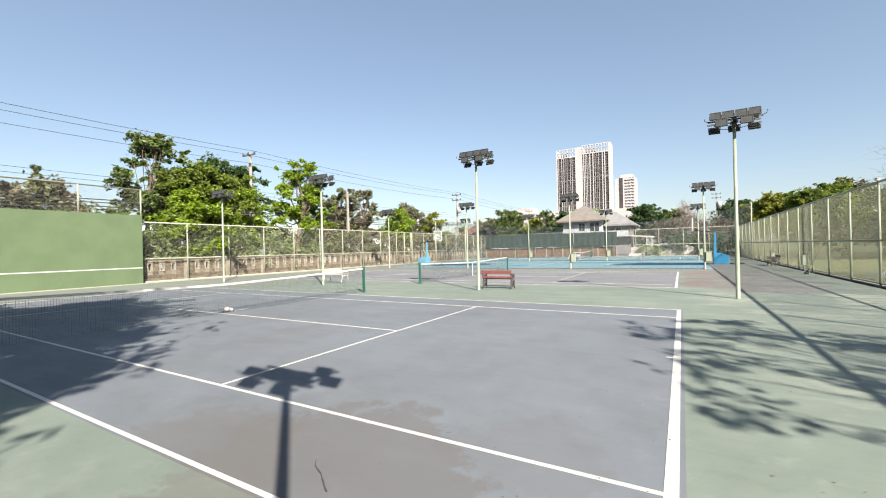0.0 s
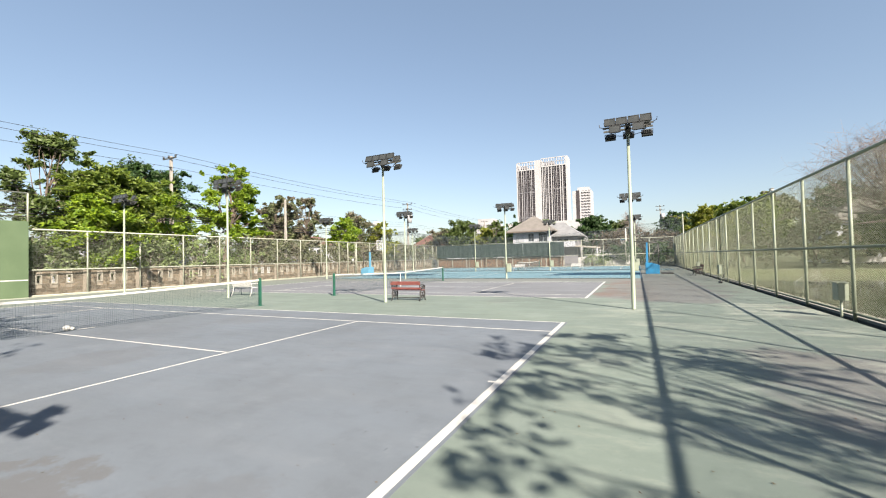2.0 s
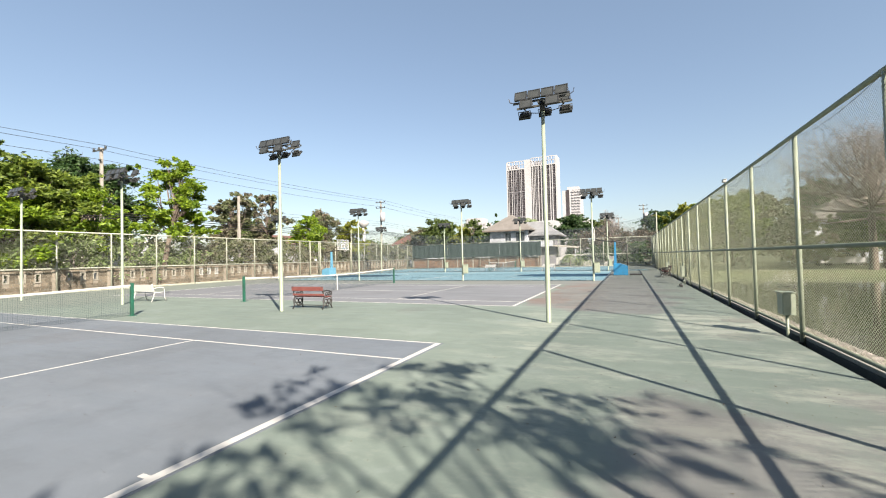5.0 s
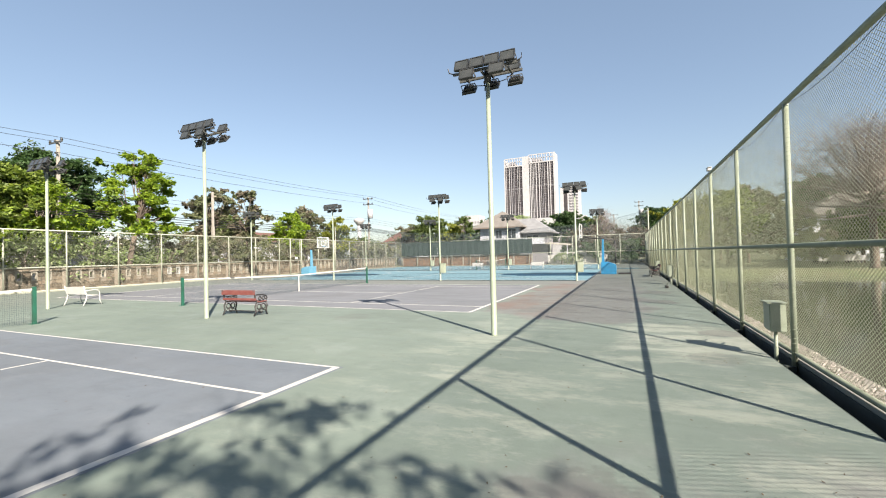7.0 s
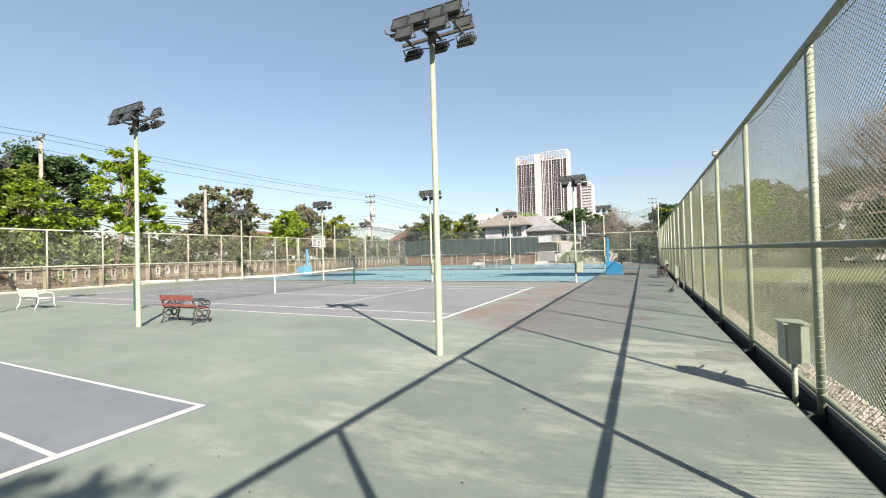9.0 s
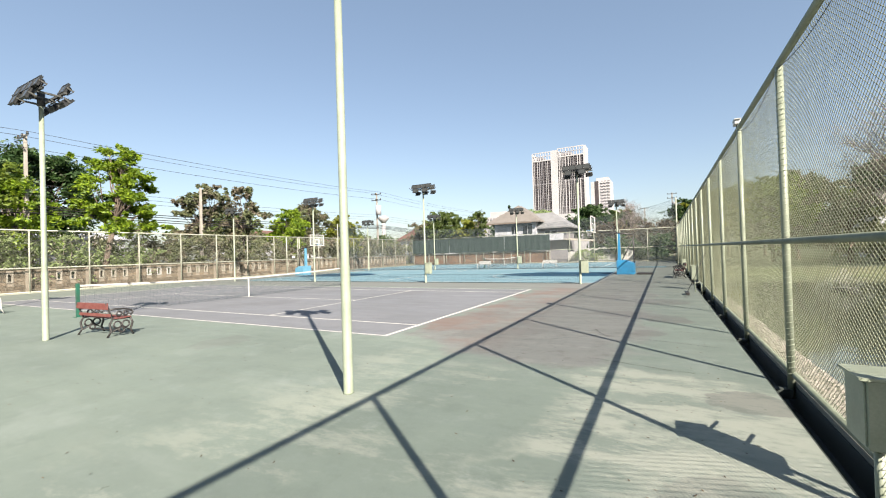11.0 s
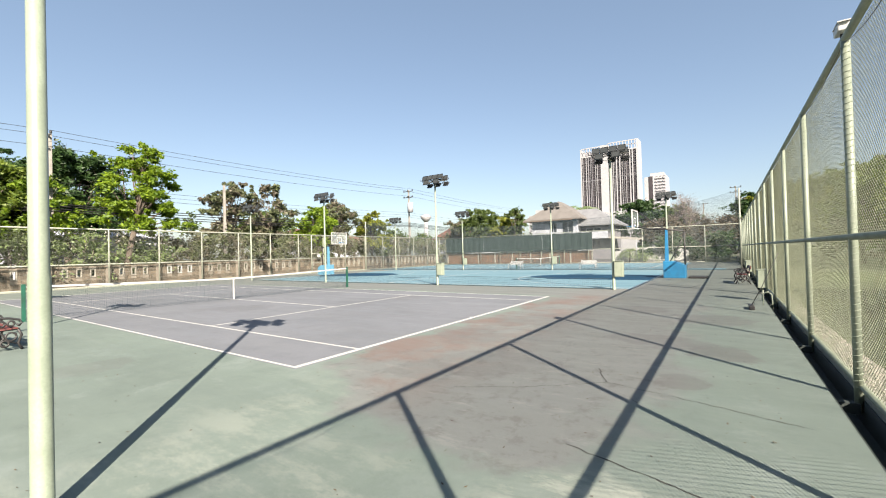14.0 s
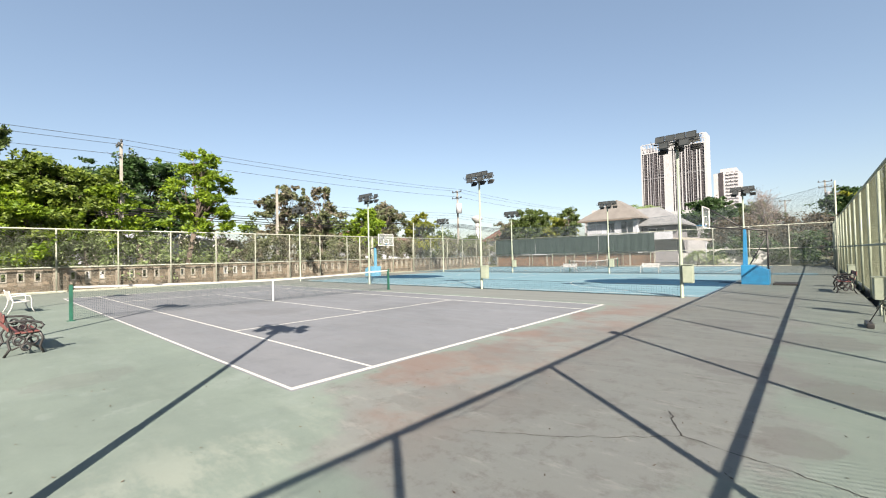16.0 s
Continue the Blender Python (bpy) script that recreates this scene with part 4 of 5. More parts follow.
def hoop_stand(paint, label, loc, rz):
    h = thing("basketball_hoop", loc, label, "basketball hoop", "basketball stands")
    h.rotation_euler = (0, 0, radians(rz))
    part("base_box", Geo().prism([(-0.02, 0), (1.06, 0), (1.06, 0.72), (0.55, 0.93), (-0.02, 0.95)], -0.55, 0.55), paint, h, bevel=0.015)
    part("column", Geo().prism([(0.02, 0.94), (0.22, 0.94), (0.20, 2.72), (0.08, 2.72)], -0.11, 0.11), paint, h, bevel=0.01)
    part("boom", Geo().tube([(1.02, 0, 2.62), (0.1, 0, 2.76), (-0.9, 0, 2.86), (-1.35, 0, 2.98)], 0.045, 8), M_BLACK, h, smooth=True)
    part("upper_brace", Geo().tube([(0.12, 0, 2.74), (-1.3, 0, 3.85)], 0.032, 8), M_BLACK, h, smooth=True)
    part("rear_upright", Geo().tube([(1.02, 0, 0.7), (1.02, 0, 2.62)], 0.04, 8), M_BLACK, h, smooth=True)
    part("rear_brace", Geo().tube([(0.3, 0, 0.95), (1.0, 0, 2.35)], 0.028, 8), M_BLACK, h, smooth=True)
    bd = part("backboard", Geo().box((-1.50, -0.88, 2.92), (-1.48, 0.88, 3.95)), M_GLASSB, h, "clear backboard")
    fr = Geo()
    for a, b in (((-1.52, -0.92, 2.88), (-1.46, -0.88, 3.99)), ((-1.52, 0.88, 2.88), (-1.46, 0.92, 3.99)), ((-1.52, -0.88, 2.88), (-1.46, 0.88, 2.93)), ((-1.52, -0.88, 3.94), (-1.46, 0.88, 3.99))):
        fr.box(a, b)
    part("board_frame", fr, M_WHITE, bd)
    sq = Geo()
    for a, b in (((-1.512, -0.3, 3.08), (-1.503, -0.25, 3.53)), ((-1.512, 0.25, 3.08), (-1.503, 0.3, 3.53)), ((-1.512, -0.25, 3.48), (-1.503, 0.25, 3.53)), ((-1.512, -0.25, 3.08), (-1.503, 0.25, 3.13))):
        sq.box(a, b)
    part("aiming_square", sq, M_WHITE, bd)
    rim = Geo().tube([(-1.75 - 0.225 * math.cos(a), 0.225 * math.sin(a), 3.05) for a in np.linspace(0, 2 * math.pi, 21)], 0.012, 6, False)
    rim.box((-1.54, -0.07, 2.98), (-1.505, 0.07, 3.1))
    part("rim", rim, M_BLUEP, h, "blue steel rim")
    net = Geo()
    for k in range(12):
        a = k * math.pi / 6
        net.tube([(-1.75 - 0.22 * math.cos(a), 0.22 * math.sin(a), 3.04), (-1.75 - 0.15 * math.cos(a + .4), 0.15 * math.sin(a + .4), 2.82), (-1.75 - 0.12 * math.cos(a + .8), 0.12 * math.sin(a + .8), 2.64)], 0.004, 3, False)
        net.tube([(-1.75 - 0.22 * math.cos(a), 0.22 * math.sin(a), 3.04), (-1.75 - 0.15 * math.cos(a - .4), 0.15 * math.sin(a - .4), 2.82), (-1.75 - 0.12 * math.cos(a - .8), 0.12 * math.sin(a - .8), 2.64)], 0.004, 3, False)
    part("net", net, M_WHITE, h)
    return h


def glass_mat():
    m, t, b = nodes_of("clear_board")
    b.inputs["Base Color"].default_value = (0.8, 0.9, 0.95, 1)
    b.inputs["Roughness"].default_value = 0.05
    b.inputs["Alpha"].default_value = 0.07
    return m


M_GLASSB = glass_mat()
hoop_stand(M_BLUEP, "bright blue basketball stand with black boom beside the blue court", (2.42, 41.6, 0), 0)
hoop_stand(M_BLUEF, "faded blue basketball stand with clear white-framed board", (-26.45, 41.5, 0), 180)
solid("rubber_mat", Geo().box((3.62, 40.9, 0), (4.5, 42.2, 0.09)), M_RUBBER, "low black rubber slab behind the blue stand", "mat", bevel=0.01)

# ---- tools by the fence ----
sq = thing("squeegee", (6.0, 28.7, 0), "squeegee with black foam head and long handle against the fence", "squeegee")
part("head", Geo().box((-0.16, -0.28, 0.0), (-0.04, 0.28, 0.11)), M_BLACK, sq, bevel=0.02)
part("handle", Geo().tube([(-0.1, 0, 0.1), (0.12, -0.15, 0.6), (0.46, -0.45, 1.5)], 0.010, 8), M_BAR, sq, smooth=True)
hose = thing("water_pipe", (6.2, 29.6, 0), "pale curved water pipes with a tap beside the drain", "pipe")
part("pipe", Geo().tube([(0, 0, -0.3), (0, 0, 0.28), (0.04, 0.02, 0.36), (0.12, 0.05, 0.38), (0.2, 0.1, 0.3), (0.22, 0.1, -0.2)], 0.016, 8), M_CREAM, hose, smooth=True)
part("tap", Geo().tube([(0.02, 0, 0.34), (-0.1, -0.02, 0.36), (-0.12, -0.02, 0.29)], 0.014, 8), M_BAR, hose, smooth=True)
cm = thing("security_camera", (6.52, 21.22, 3.95), "small white weatherproof camera fixed on top of the fence rail", "camera")
part("bracket", Geo().tube([(0, 0, 0), (0, 0, 0.09)], 0.012, 8), M_BLACK, cm)
part("body", Geo().box((-0.05, -0.12, 0.07), (0.05, 0.10, 0.16)), M_WHITE, cm, bevel=0.012)
part("lens_hood", Geo().box((-0.055, -0.15, 0.155), (0.055, 0.11, 0.166)), M_WHITE, cm)

# ---- plants ----


def leaf_cloud(clusters, size, seed, flat=0.6):
    """clusters: rows of x, y, z, radius, leaves. Small bent quads, thinning outwards along drooping sprays."""
    rs = np.random.RandomState(seed)
    P = []
    for x, y, z, r, n in clusters:
        n = int(n)
        k = max(3, n // 26)
        tips = rs.normal(size=(k, 3)) * r * 0.52
        tips[:, 2] *= flat
        w = rs.randint(0, k, n)
        along = rs.uniform(0.25, 1.1, (n, 1))
        d = tips[w] * along + rs.normal(size=(n, 3)) * r * 0.13
        d[:, 2] -= (along[:, 0] ** 2) * r * 0.1
        P.append(d + (x, y, z))
    P = np.concatenate(P)
    n = len(P)
    a = rs.normal(size=(n, 3))
    a[:, 2] *= 0.6
    a /= np.linalg.norm(a, axis=1)[:, None]
    b = np.cross(a, rs.normal(size=(n, 3)))
    b /= np.linalg.norm(b, axis=1)[:, None]
    s = rs.uniform(0.6, 1.25, (n, 1)) * size
    V = np.stack([P - a * s, P + b * s * 0.42, P + a * s, P - b * s * 0.42], axis=1).reshape(-1, 3)
    g = Geo()
    g.v = V.tolist()
    g.f = [(4 * i, 4 * i + 1, 4 * i + 2, 4 * i + 3) for i in range(n)]
    return g


def tree(loc, height, spread, leaves, label, seed, n_leaf=9000, size=0.16, bark=None, trunk=0.4, puffs=26, puff=0.26, thick=0.16, bare=False, flat=0.6, lean=(0, 0), low=0.42):
    rng = random.Random(seed)
    puffs = int(puffs * 1.5)
    n_leaf = int(n_leaf * 1.15)
    t = thing("tree", loc, label, "tree")
    bark = bark or M_BARK
    fork = height * trunk
    tg = Geo()
    base = Vector((lean[0] * 0.4, lean[1] * 0.4, fork))
    tg.tube([(0, 0, -0.15), (0.03, 0.02, 0.25), (lean[0] * 0.2 + rng.uniform(-.1, .1), lean[1] * 0.2, fork * 0.55), base], [thick * 1.5, thick * 1.15, thick * 0.95, thick * 0.8], 9)
    part("trunk", tg, bark, t, smooth=True)
    tips, bg = [], Geo()
    for i in range(puffs):
        a = i * 2.399 + rng.uniform(-0.4, 0.4)
        u = rng.uniform(low, 1.0)
        env = math.sin(math.pi * min(1, max(0.0, (u - low * 0.55) / (1.04 - low * 0.55)))) ** 0.6
        rad = spread * env * rng.uniform(0.25, 0.95)
        tip = Vector((math.cos(a) * rad + lean[0] * u, math.sin(a) * rad + lean[1] * u, height * (u * 0.97)))
        tips.append(tip)
        start = base + (Vector((lean[0] * .8, lean[1] * .8, height * 0.75)) - base) * rng.uniform(0.0, 0.65) * (0.4 + 0.6 * u)
        start.z = min(start.z, tip.z - 0.1) if tip.z > fork else base.z * 0.9
        mid = start.lerp(tip, 0.5) + Vector((rng.uniform(-.3, .3), rng.uniform(-.3, .3), -0.04 * height + rng.uniform(0, .3)))
        bg.tube([base * 0.98, start, mid, tip], [thick * 0.6, thick * 0.42, thick * 0.22, thick * 0.07], 6, False)
        for _ in range(9 if bare else 3):
            e = tip + Vector((rng.gauss(0, 1), rng.gauss(0, 1), rng.gauss(0.35, 0.6))) * spread * (0.17 if bare else 0.12)
            bg.tube([mid.lerp(tip, rng.uniform(0.3, 1)), e], [thick * (0.045 if bare else 0.07), 0.006], 4, False)
            if bare:
                for _ in range(8):
                    s0 = mid.lerp(e, rng.uniform(0.5, 1))
                    bg.tube([s0, s0 + Vector((rng.gauss(0, 1), rng.gauss(0, 1), rng.gauss(0.3, 0.7))) * spread * 0.1], [0.009, 0.004], 3, False)
    part("limb_work", bg, M_TWIG if bare else bark, t, kind="stuff")
    if n_leaf:
        cl = [(p.x, p.y, p.z, spread * puff * rng.uniform(0.7, 1.3), n_leaf / puffs * rng.uniform(0.6, 1.4)) for p in tips]
        cl += [(p.x + rng.gauss(0, 1) * spread * puff, p.y + rng.gauss(0, 1) * spread * puff, p.z + rng.gauss(0, .5) * spread * puff, spread * puff * 0.5, n_leaf / puffs * 0.3) for p in tips]
        part("crown", leaf_cloud(cl, size, seed, flat), leaves, t, kind="stuff")
    return t


def hedge(name, label, x0, x1, y0, y1, h, material, seed, n=14000, size=0.12, lumps=40, z0=0.0, category="bushes"):
    rng = random.Random(seed)
    cl = []
    for i in range(lumps):
        z = z0 + (h - z0) * rng.uniform(0.15, 0.95) ** 0.8
        cl.append((rng.uniform(x0, x1), rng.uniform(y0, y1), z, (h - z0) * rng.uniform(0.18, 0.34), n / lumps))
    return solid(name, leaf_cloud(cl, size, seed, 0.75), material, label, category, kind="stuff")


# trees along the road behind the far fence
tree((-35.2, 15.2, 0), 11.4, 3.0, M_LGREEN, "tall thin tree with feathery dark green crown behind the fence", 11, 9000, 0.17, trunk=0.45, puffs=18, puff=0.26, thick=0.17, lean=(0, 0.6))
tree((-34.6, 19.2, 0), 9.2, 4.0, M_LMID, "broad spreading yellowish green tree behind the block wall", 12, 26000, 0.17, puffs=34, puff=0.26, thick=0.22, flat=0.45)
tree((-33.4, 17.8, 0), 7.0, 3.2, M_LBRIGHT, "bright green feathery tree hanging over the fence", 13, 15000, 0.16, puffs=26, puff=0.25, low=0.3)
tree((-33.9, 22.3, 0), 7.8, 2.9, M_LBRIGHT, "yellow green small-leaved tree behind the fence", 14, 9000, 0.15, puffs=22, puff=0.24, bark=M_PBARK, low=0.35)
tree((-45, 26.5, 0), 12.3, 5.8, M_LDARK, "big dark green shade tree across the road", 15, 30000, 0.22, puffs=44, puff=0.22, thick=0.3, flat=0.5)
tree((-32.6, 26.9, 0), 11.2, 3.1, M_LBRIGHT, "tall bright lime green tree with layered sprays behind the fence", 16, 19000, 0.16, puffs=30, puff=0.2, thick=0.22, low=0.38, lean=(0, 1.9))
tree((-35.2, 9.5, 0), 6.8, 3.0, M_LOLIVE, "dusty olive tree behind the practice wall", 17, 11000, 0.16, puffs=22, puff=0.27)
tree((-36, 3.5, 0), 7.2, 3.5, M_LOLIVE, "dry olive tree behind the practice wall", 18, 12000, 0.17, puffs=24, puff=0.27)
tree((-34, -3, 0), 7.0, 3.4, M_LGREEN, "green tree behind the practice wall", 19, 9000, 0.17, puffs=22, puff=0.28)
tree((-36.5, 37.2, 0), 10.0, 2.7, M_LOLIVE, "brownish green tree with thin upright crown beside a concrete pole", 20, 11000, 0.18, puffs=26, puff=0.24)
tree((-36.5, 41.8, 0), 10.2, 2.8, M_LOLIVE, "brownish green open tree behind the fence", 21, 10000, 0.18, puffs=26, puff=0.23)
tree((-33.8, 45.9, 0), 7.6, 2.5, M_LBRIGHT, "small bright green tree behind the basketball stand", 22, 12000, 0.16, puffs=24, puff=0.27)
tree((-36, 51, 0), 9.0, 2.8, M_LOLIVE, "autumn brown and green tree by the road", 23, 9000, 0.18, puffs=22, puff=0.26)
tree((-34.5, 55.5, 0), 8.0, 2.6, M_LYEL, "yellow green tree by the road", 24, 8000, 0.17, puffs=20, puff=0.27)
tree((-50, 50, 0), 8.5, 4.5, M_LGREEN, "round green tree across the road", 25, 9000, 0.24, puffs=26, puff=0.27)
# beyond the end fence
tree((-36, 80, 0), 8.0, 3.5, M_LOLIVE, "olive tree beyond the end wall", 31, 8000, 0.22, puffs=22, puff=0.28)
tree((-29.5, 76.5, 0), 9.3, 3.8, M_LGREEN, "leafy green tree beyond the end wall", 32, 14000, 0.2, puffs=28, puff=0.26)
tree((-24.3, 75.5, 0), 7.9, 2.6, M_LYEL, "yellow green tree beside the house", 33, 9000, 0.18, puffs=20, puff=0.3)
tree((-21.2, 72.8, 0), 8.2, 1.9, M_LGREEN, "narrow green shrub tree beside the house", 34, 7000, 0.17, puffs=18, puff=0.32, low=0.3)
tree((-24, 100, 0), 10.0, 5.0, M_LDARK, "dark green tree behind the house", 35, 12000, 0.28, puffs=28, puff=0.25)
tree((-6.0, 88, 0), 9.2, 4.0, M_LDARK, "dark rounded tree behind the house wing", 36, 16000, 0.22, puffs=30, puff=0.3)
tree((-1.0, 90, 0), 8.2, 3.6, M_LGREEN, "green tree beyond the end fence", 37, 12000, 0.22, puffs=24, puff=0.3)
tree((0.8, 80, 0), 8.8, 3.2, M_LOLIVE, "leafless grey brown tree beyond the end fence", 38, 0, bare=True, puffs=30, thick=0.16, low=0.4)
tree((9.5, 92, 0), 9.5, 4.2, M_LDARK, "dark green tree at the corner of the grounds", 39, 10000, 0.24, puffs=26, puff=0.3)
tree((13.0, 80, 0), 9.2, 4.4, M_LYEL, "yellow brown and green tree beyond the corner", 40, 14000, 0.22, puffs=30, puff=0.28)
tree((18.0, 86, 0), 9.8, 4.4, M_LGREEN, "green tree beyond the pond", 41, 12000, 0.24, puffs=28, puff=0.28)
# over the pond
tree((21.8, 50, -0.1), 11.8, 6.6, M_LOLIVE, "large leafless tree with fine reddish twigs across the pond", 42, 0, bare=True, puffs=60, thick=0.26, low=0.38, bark=M_BARK)
for i, (x, y, h, m) in enumerate(((14.5, 62, 8.5, M_LMID), (17.5, 67, 8.8, M_LOLIVE), (39, 69, 8.2, M_LGREEN), (33, 60, 9.5, M_LOLIVE), (41, 58, 8.8, M_LMID), (50, 55, 10.0, M_LGREEN), (60, 50, 9.5, M_LOLIVE), (26, 74, 11, M_LDARK), (70, 38, 10, M_LGREEN), (78, 20, 10, M_LOLIVE), (80, 0, 10, M_LGREEN))):
    tree((x, y, -0.1), h, 4.2, m, "dusty roadside tree on the far bank of the pond", 50 + i, 11000, 0.22, puffs=26, puff=0.28, low=0.3)
for x, y, h, sp, m, k in ((23.6, 52.5, 6.6, 3.0, M_LGREEN, 75), (25.5, 61, 6.2, 2.8, M_LOLIVE, 76), (30.5, 62.5, 6.6, 3.2, M_LOLIVE, 77), (19.0, 58.5, 5.6, 2.6, M_LOLIVE, 78)):
    tree((x, y, -0.1), h, sp, m, "low drooping tree on the far bank of the pond", k, 9000, 0.2, puffs=22, puff=0.3, low=0.2)
# trees that throw their shade on the courts from outside the view
tree((11.65, -0.2, -0.1), 10.3, 4.2, M_LOLIVE, "thin-crowned tree outside the fence", 70, 1450, 0.15, puffs=30, puff=0.2, thick=0.14, flat=0.5)
tree((-1.0, -9.8, 0), 16.0, 4.6, M_LGREEN, "dense leafy tree behind the starting end of the courts", 71, 60000, 0.2, puffs=40, puff=0.3)
tree((-5.5, -10.5, 0), 14.0, 4.4, M_LGREEN, "leafy tree behind the starting end fence", 72, 44000, 0.2, puffs=32, puff=0.3)
tree((1.9, -9.3, 0), 10.8, 3.0, M_LGREEN, "dense round tree behind the starting end fence", 73, 52000, 0.17, puffs=34, puff=0.34, lean=(0, 1.0))

for y, h, k in ((14.2, 4.3, 91), (17.6, 4.8, 92), (20.9, 4.4, 93), (24.6, 4.0, 94), (29.4, 4.6, 95)):
    tree((-32.75, y, 0), h, 1.7, M_LPALE, "pale-barked frangipani with forking bare limbs behind the block wall", k, 900, 0.12, bark=M_PBARK, trunk=0.25, puffs=9, puff=0.2, thick=0.085, low=0.45)
hedge("shrubs", "mixed green frangipani shrubs behind the block wall", -33.6, -32.2, 13, 30, 3.6, M_LPALE, 81, 26000, 0.12, 60)
hedge("shrubs", "dusty green undergrowth behind the wire fence", -35.5, -33.6, -6, 34, 3.9, M_LOLIVE, 82, 24000, 0.15, 90)
hedge("shrubs", "dusty olive shrubs behind the block wall", -34.5, -32.2, 30, 52, 3.8, M_LOLIVE, 83, 30000, 0.14, 80)
hedge("shrubs", "brown and olive shrubs by the corner of the courts", -36, -32.5, 52, 72, 4.2, M_LOLIVE, 84, 20000, 0.17, 60)
hedge("shrubs", "dense dark hedge behind the end fence", -3.0, 7.5, 71.5, 75, 3.2, M_LDARK, 85, 24000, 0.15, 60)
hedge("shrubs", "brown dry undergrowth behind the end fence", -4.0, 9.0, 76, 80, 5.2, M_LDRY, 86, 22000, 0.17, 60)
hedge("shrubs", "olive shrubs on the far bank of the pond", 10, 70, 56, 60, 3.4, M_LOLIVE, 87, 26000, 0.2, 110)
hedge("shrubs", "far belt of trees beyond the road", -75, -60, -40, 120, 8.5, M_LGREEN, 88, 26000, 0.42, 90)
hedge("shrubs", "distant belt of trees", -60, 90, 118, 132, 9.5, M_LDARK, 89, 30000, 0.5, 110)
hedge("shrubs", "distant belt of olive trees past the corner", 6, 60, 88, 100, 8.5, M_LOLIVE, 90, 22000, 0.34, 70)
rs = np.random.RandomState(4)
g = Geo()
for i in range(420):
    c = Vector((-33.0 + rs.normal() * 0.4, rs.uniform(16, 30), rs.uniform(1.9, 4.6)))
    g.ball(c, rs.uniform(0.035, 0.06), 5, 3)
solid("blossoms", g, M_BLOSSOM, "white blossoms on the shrubs", "flowers", kind="stuff")


def palm(loc, h, label, seed, fronds=14, size=1.6):
    rng = random.Random(seed)
    t = thing("palm", loc, label, "palm")
    part("trunk", Geo().tube([(0, 0, 0), (0.06, 0, h * 0.5), (0, 0.05, h)], [0.13, 0.1, 0.09], 8), M_BARK, t, smooth=True)
    g = Geo()
    for i in range(fronds):
        a = i * 2.4
        d = Vector((math.cos(a), math.sin(a), 0))
        side = Vector((-d.y, d.x, 0))
        up = rng.uniform(0.2, 1.1)
        L = size * rng.uniform(0.8, 1.2)
        pts = [Vector((0, 0, h)) + d * L * s + Vector((0, 0, L * (up * s - (0.5 + up) * s * s))) for s in np.linspace(0, 1, 9)]
        for p, q in zip(pts, pts[1:]):
            for s in (-1, 1):
                for f in (0.2, 0.7):
                    b = p.lerp(q, f)
                    w = L * 0.26
                    g.raw([b, b + (q - p) * 0.25, b + side * s * w + (q - p) * 0.7 - Vector((0, 0, w * 0.35))], [(0, 1, 2)])
    part("fronds", g, M_LPALE, t, kind="stuff")


palm((-4.8, 71.2, 0), 1.5, "low pale palm before a white garden wall", 1, 16, 1.7)
palm((-3.0, 71.0, 0), 1.0, "low pale palm by the end fence", 2, 14, 1.4)
for i in range(5):
    palm((-20.0 + i * 1.0, 94 + i, 0), 9.8 + 0.3 * (i % 2), "palm crown showing over the house roof", 5 + i, 16, 1.6)

# ---- buildings ----


def hip_roof(g, x0, x1, y0, y1, z0, z1, inset, ridge_y=True, over=0.0):
    x0, x1, y0, y1 = x0 - over, x1 + over, y0 - over, y1 + over
    if x1 - x0 > y1 - y0:
        ym = (y0 + y1) / 2
        a, b = (x0 + inset, ym, z1), (x1 - inset, ym, z1)
    else:
        xm = (x0 + x1) / 2
        a, b = (xm, y0 + inset, z1), (xm, y1 - inset, z1)
    c = [(x0, y0, z0), (x1, y0, z0), (x1, y1, z0), (x0, y1, z0)]
    low = [(x, y, z0 - 0.18) for x, y, _ in c]
    vs = c + [a, b] + low
    if x1 - x0 > y1 - y0:
        fs = [(0, 1, 5, 4), (1, 2, 5), (2, 3, 4, 5), (3, 0, 4)]
    else:
        fs = [(0, 1, 4), (1, 2, 5, 4), (2, 3, 5), (3, 0, 4, 5)]
    fs += [(6, 7, 1, 0), (7, 8, 2, 1), (8, 9, 3, 2), (9, 6, 0, 3), (9, 8, 7, 6)]
    g.raw(vs, fs)


def window(parent, x, y, z0, z1, w, curtain=False, face="y"):
    fr, pn = Geo(), Geo()
    if face == "y":
        for a, b in (((x - w / 2 - .06, y - .05, z0 - .06), (x + w / 2 + .06, y, z0)), ((x - w / 2 - .06, y - .05, z1), (x + w / 2 + .06, y, z1 + .06)), ((x - w / 2 - .06, y - .05, z0), (x - w / 2, y, z1)), ((x + w / 2, y - .05, z0), (x + w / 2 + .06, y, z1)), ((x - .03, y - .04, z0), (x + .03, y, z1))):
            fr.box(a, b)
        pn.box((x - w / 2, y - .015, z0), (x + w / 2, y - .004, z1))
    else:
        for a, b in (((y, x - w / 2 - .06, z0 - .06), (y + .05, x + w / 2 + .06, z0)), ((y, x - w / 2 - .06, z1), (y + .05, x + w / 2 + .06, z1 + .06)), ((y, x - w / 2 - .06, z0), (y + .05, x - w / 2, z1)), ((y, x + w / 2, z0), (y + .05, x + w / 2 + .06, z1))):
            fr.box(a, b)
        pn.box((y + .004, x - w / 2, z0), (y + .015, x + w / 2, z1))
    f = part("window", fr, M_HWALL, parent)
    part("pane", pn, M_CURT if curtain else M_WIN, f)


